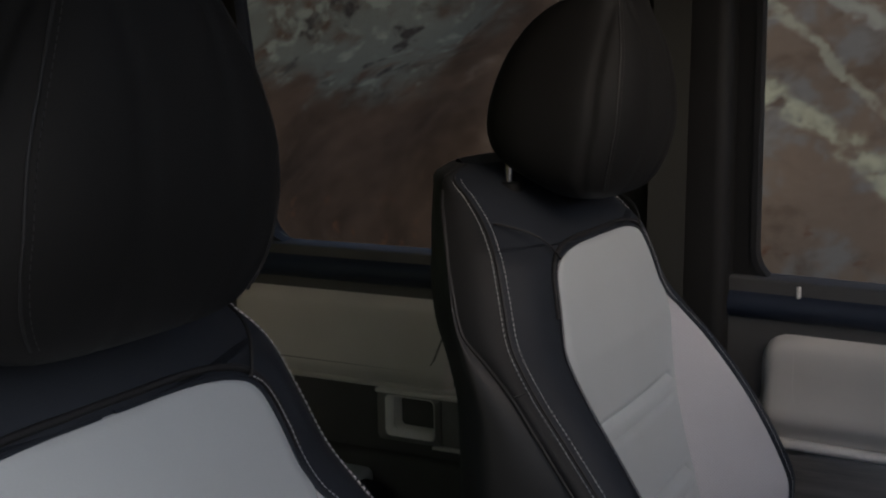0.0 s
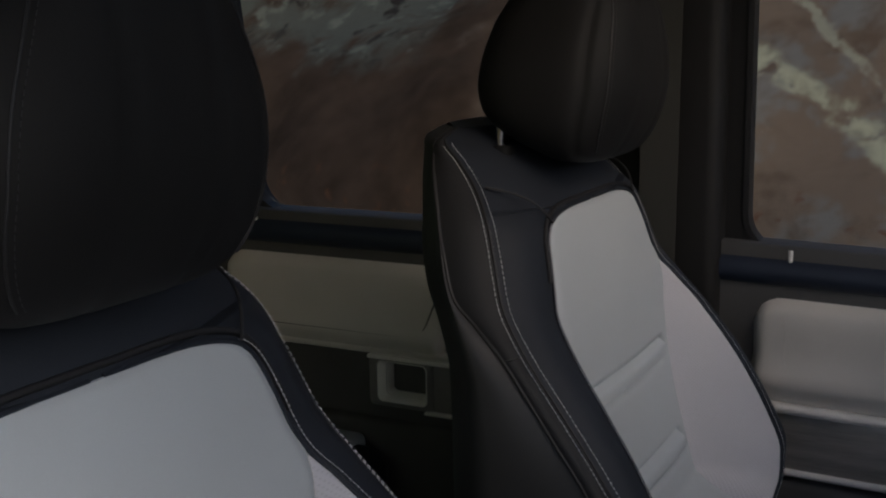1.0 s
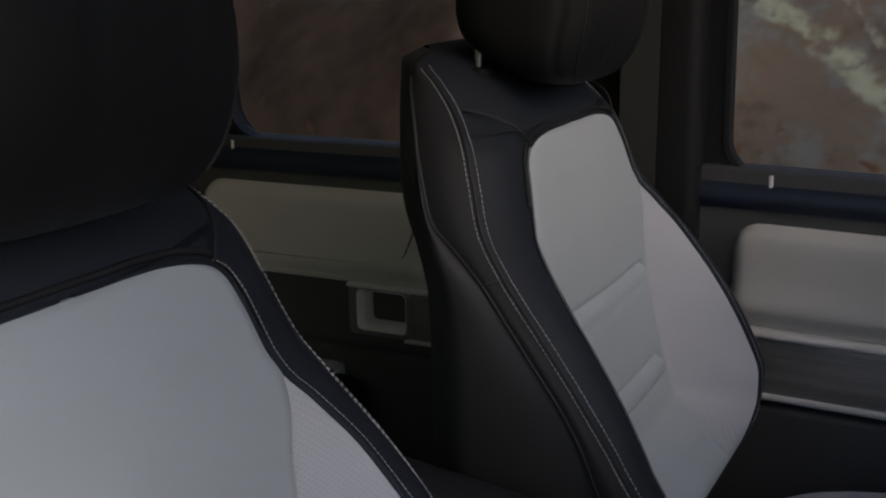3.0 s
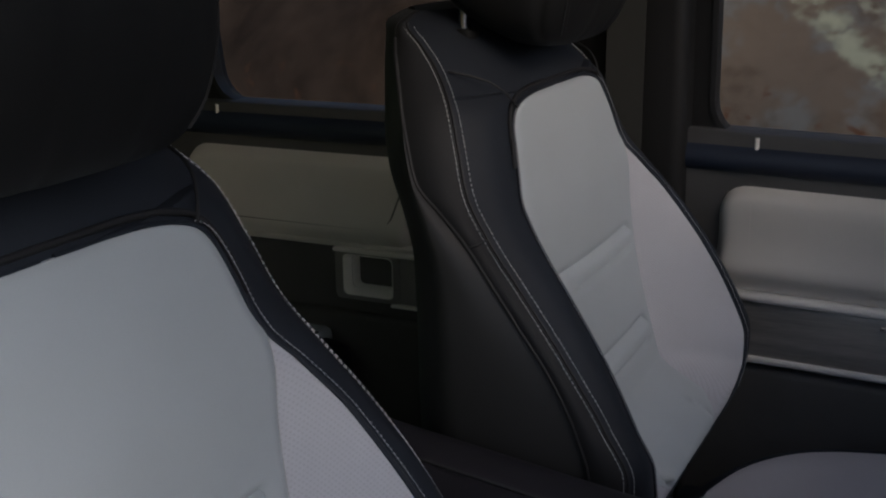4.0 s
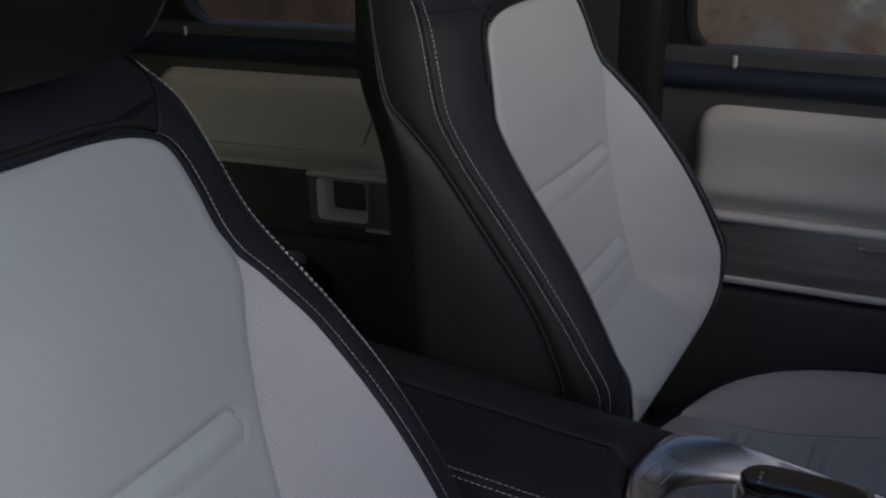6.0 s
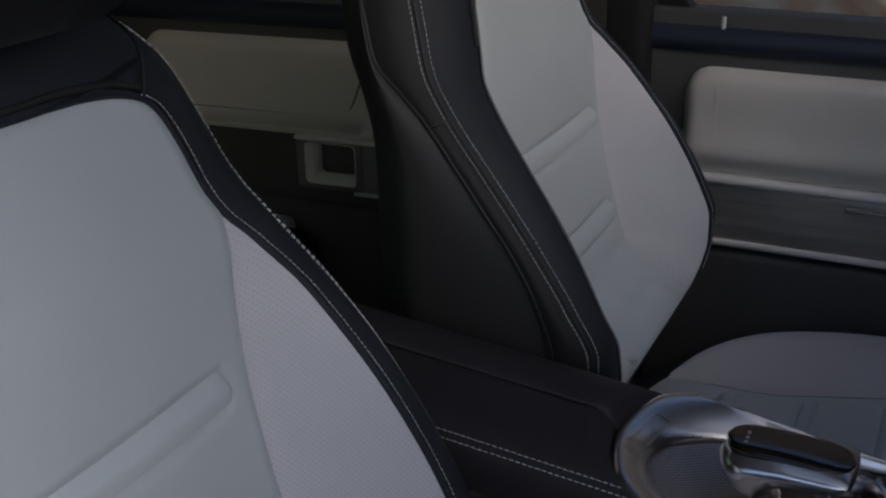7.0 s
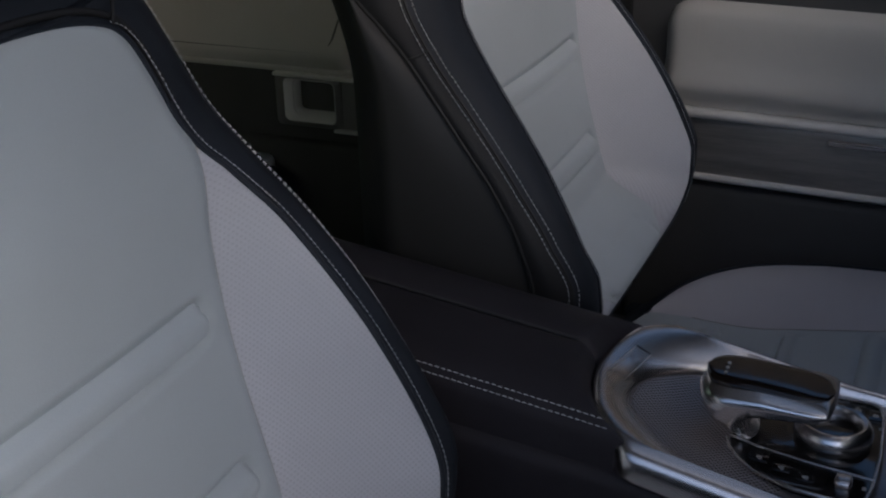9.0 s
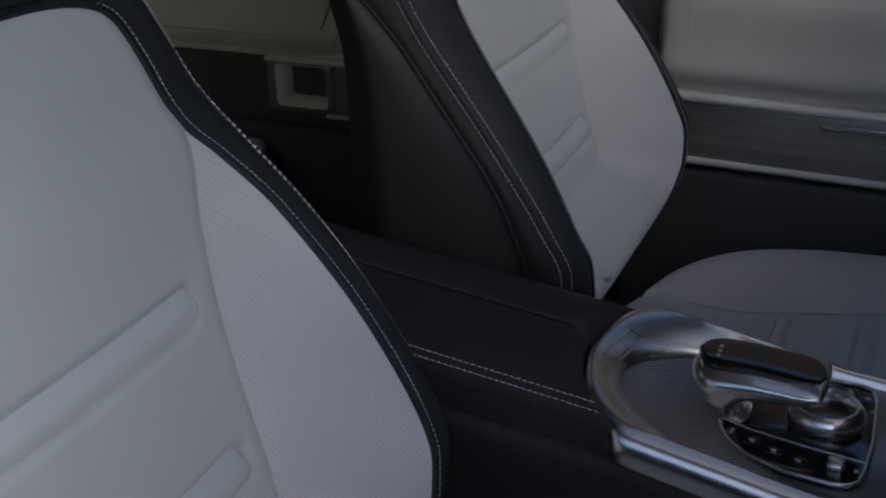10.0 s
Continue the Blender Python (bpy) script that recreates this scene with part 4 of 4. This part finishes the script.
def land():
    n = 90
    rows = []
    for i in range(n):
        u = i / (n - 1)
        row = []
        for k in range(n):
            v = k / (n - 1)
            x = -16 + 26 * v
            s = 9.0 * u
            y = 3.2 + 0.75 * s
            z = -0.75 + 0.85 * s * smooth(0, 0.6, s)
            p = Vector((x * 0.7, y * 0.7, z * 0.7))
            d = 0.28 * noise.noise(p) + 0.12 * noise.noise(p * 2.7)
            row.append((x, y - d * smooth(0, 1, s), z + d * 0.6 * smooth(0, 1, s)))
        rows.append(row)
    m = material("rocky_earth", (0.044, 0.0285, 0.018), 0.9, spec=0.05, vary=0.5, scale=1.6, bump=0.3, bump_scale=9, bump_dist=0.03)
    nd, l = m.node_tree.nodes, m.node_tree.links
    b = nd["Principled BSDF"]
    old = b.inputs["Base Color"].links[0].from_socket
    co = nd.new("ShaderNodeTexCoord")
    sep = nd.new("ShaderNodeSeparateXYZ")
    l.new(co.outputs["Object"], sep.inputs[0])

    def op(kind, *args):
        q = nd.new("ShaderNodeMath")
        q.operation = kind
        for i, v in enumerate(args):
            if isinstance(v, (int, float)):
                q.inputs[i].default_value = v
            else:
                l.new(v, q.inputs[i])
        return q.outputs[0]

    def blotch(scale, seed, detail=5.0):
        mp = nd.new("ShaderNodeMapping")
        mp.inputs["Location"].default_value = (seed, seed * 0.7, seed * 1.3)
        l.new(co.outputs["Object"], mp.inputs[0])
        tn = nd.new("ShaderNodeTexNoise")
        tn.inputs["Scale"].default_value = scale
        tn.inputs["Detail"].default_value = detail
        tn.inputs["Roughness"].default_value = 0.6
        tn.inputs["Distortion"].default_value = 0.0
        l.new(mp.outputs[0], tn.inputs["Vector"])
        return tn.outputs[0]

    def between(v, lo, hi):
        mr = nd.new("ShaderNodeMapRange")
        mr.interpolation_type = "SMOOTHSTEP"
        mr.inputs["From Min"].default_value = lo
        mr.inputs["From Max"].default_value = hi
        l.new(v, mr.inputs["Value"])
        return mr.outputs[0]

    def over(colour, mask):
        nonlocal old
        mx = nd.new("ShaderNodeMixRGB")
        l.new(mask, mx.inputs[0])
        l.new(old, mx.inputs[1])
        mx.inputs[2].default_value = (*colour, 1)
        old = mx.outputs[0]

    wob = op("MULTIPLY", op("SUBTRACT", blotch(2.2, 5.0, 4.0), 0.5), 2.0)
    # paler brown along one half of the slope, with grey and brown patches
    pale_half = between(op("ADD", sep.outputs["X"], wob), -2.0, -1.2)
    over((0.118, 0.086, 0.058), pale_half)
    over((0.125, 0.112, 0.092), op("MULTIPLY", pale_half, between(blotch(3.6, 21.0, 4.0), 0.47, 0.60)))
    over((0.082, 0.057, 0.037), op("MULTIPLY", pale_half, between(blotch(4.6, 57.0, 3.0), 0.48, 0.74)))
    # grey-green lichen higher up at the other end, thinning out in clumps
    side = op("MULTIPLY", between(op("ADD", sep.outputs["Z"], op("MULTIPLY", wob, 0.35)), 0.82, 0.98), between(op("MULTIPLY", op("ADD", sep.outputs["X"], wob), -1.0), 2.2, 2.9))
    over((0.068, 0.067, 0.051), op("MULTIPLY", side, between(blotch(4.2, 3.0, 3.0), 0.30, 0.52)))
    over((0.108, 0.108, 0.080), op("MULTIPLY", side, between(blotch(7.0, 43.0, 3.0), 0.52, 0.68)))
    over((0.022, 0.018, 0.015), op("MULTIPLY", side, between(blotch(6.0, 17.0, 3.0), 0.55, 0.68)))
    # rusty specks lower down
    over((0.085, 0.040, 0.020), op("MULTIPLY", between(blotch(9.0, 71.0, 2.0), 0.60, 0.74), between(op("MULTIPLY", sep.outputs["Z"], -1.0), -0.55, -0.25)))
    # pale dry streaks running down the slope
    for x0, z0, slope, wide, colour in STREAKS:
        line = op("SUBTRACT", sep.outputs["Z"], op("ADD", z0, op("MULTIPLY", op("SUBTRACT", sep.outputs["X"], x0), slope)))
        near = op("ABSOLUTE", op("ADD", line, op("MULTIPLY", op("SUBTRACT", blotch(5.0, 12.0, 3.0), 0.5), 0.22)))
        over(colour, op("MULTIPLY", op("MULTIPLY", pale_half, between(op("MULTIPLY", near, -1.0), -wide, -wide * 0.2)), between(blotch(6.0, 31.0, 3.0), 0.34, 0.56)))
    l.new(old, b.inputs["Base Color"])
    h = part("hillside", grid(rows), m)
    tagged(h, "brown rocky hillside with pale lichen patches", "hillside", kind="structure")
    gm = material("dry_earth", (0.11, 0.085, 0.065), 0.95, vary=0.4, scale=0.8, bump=0.6, bump_scale=20, bump_dist=0.02)
    bm = bmesh.new()
    bmesh.ops.create_grid(bm, x_segments=40, y_segments=40, size=400, matrix=Matrix.Translation((0, 0, -0.75)))
    g = part("ground", bm, gm)
    tagged(g, "bare brown earth ground", "ground", kind="structure")


land()
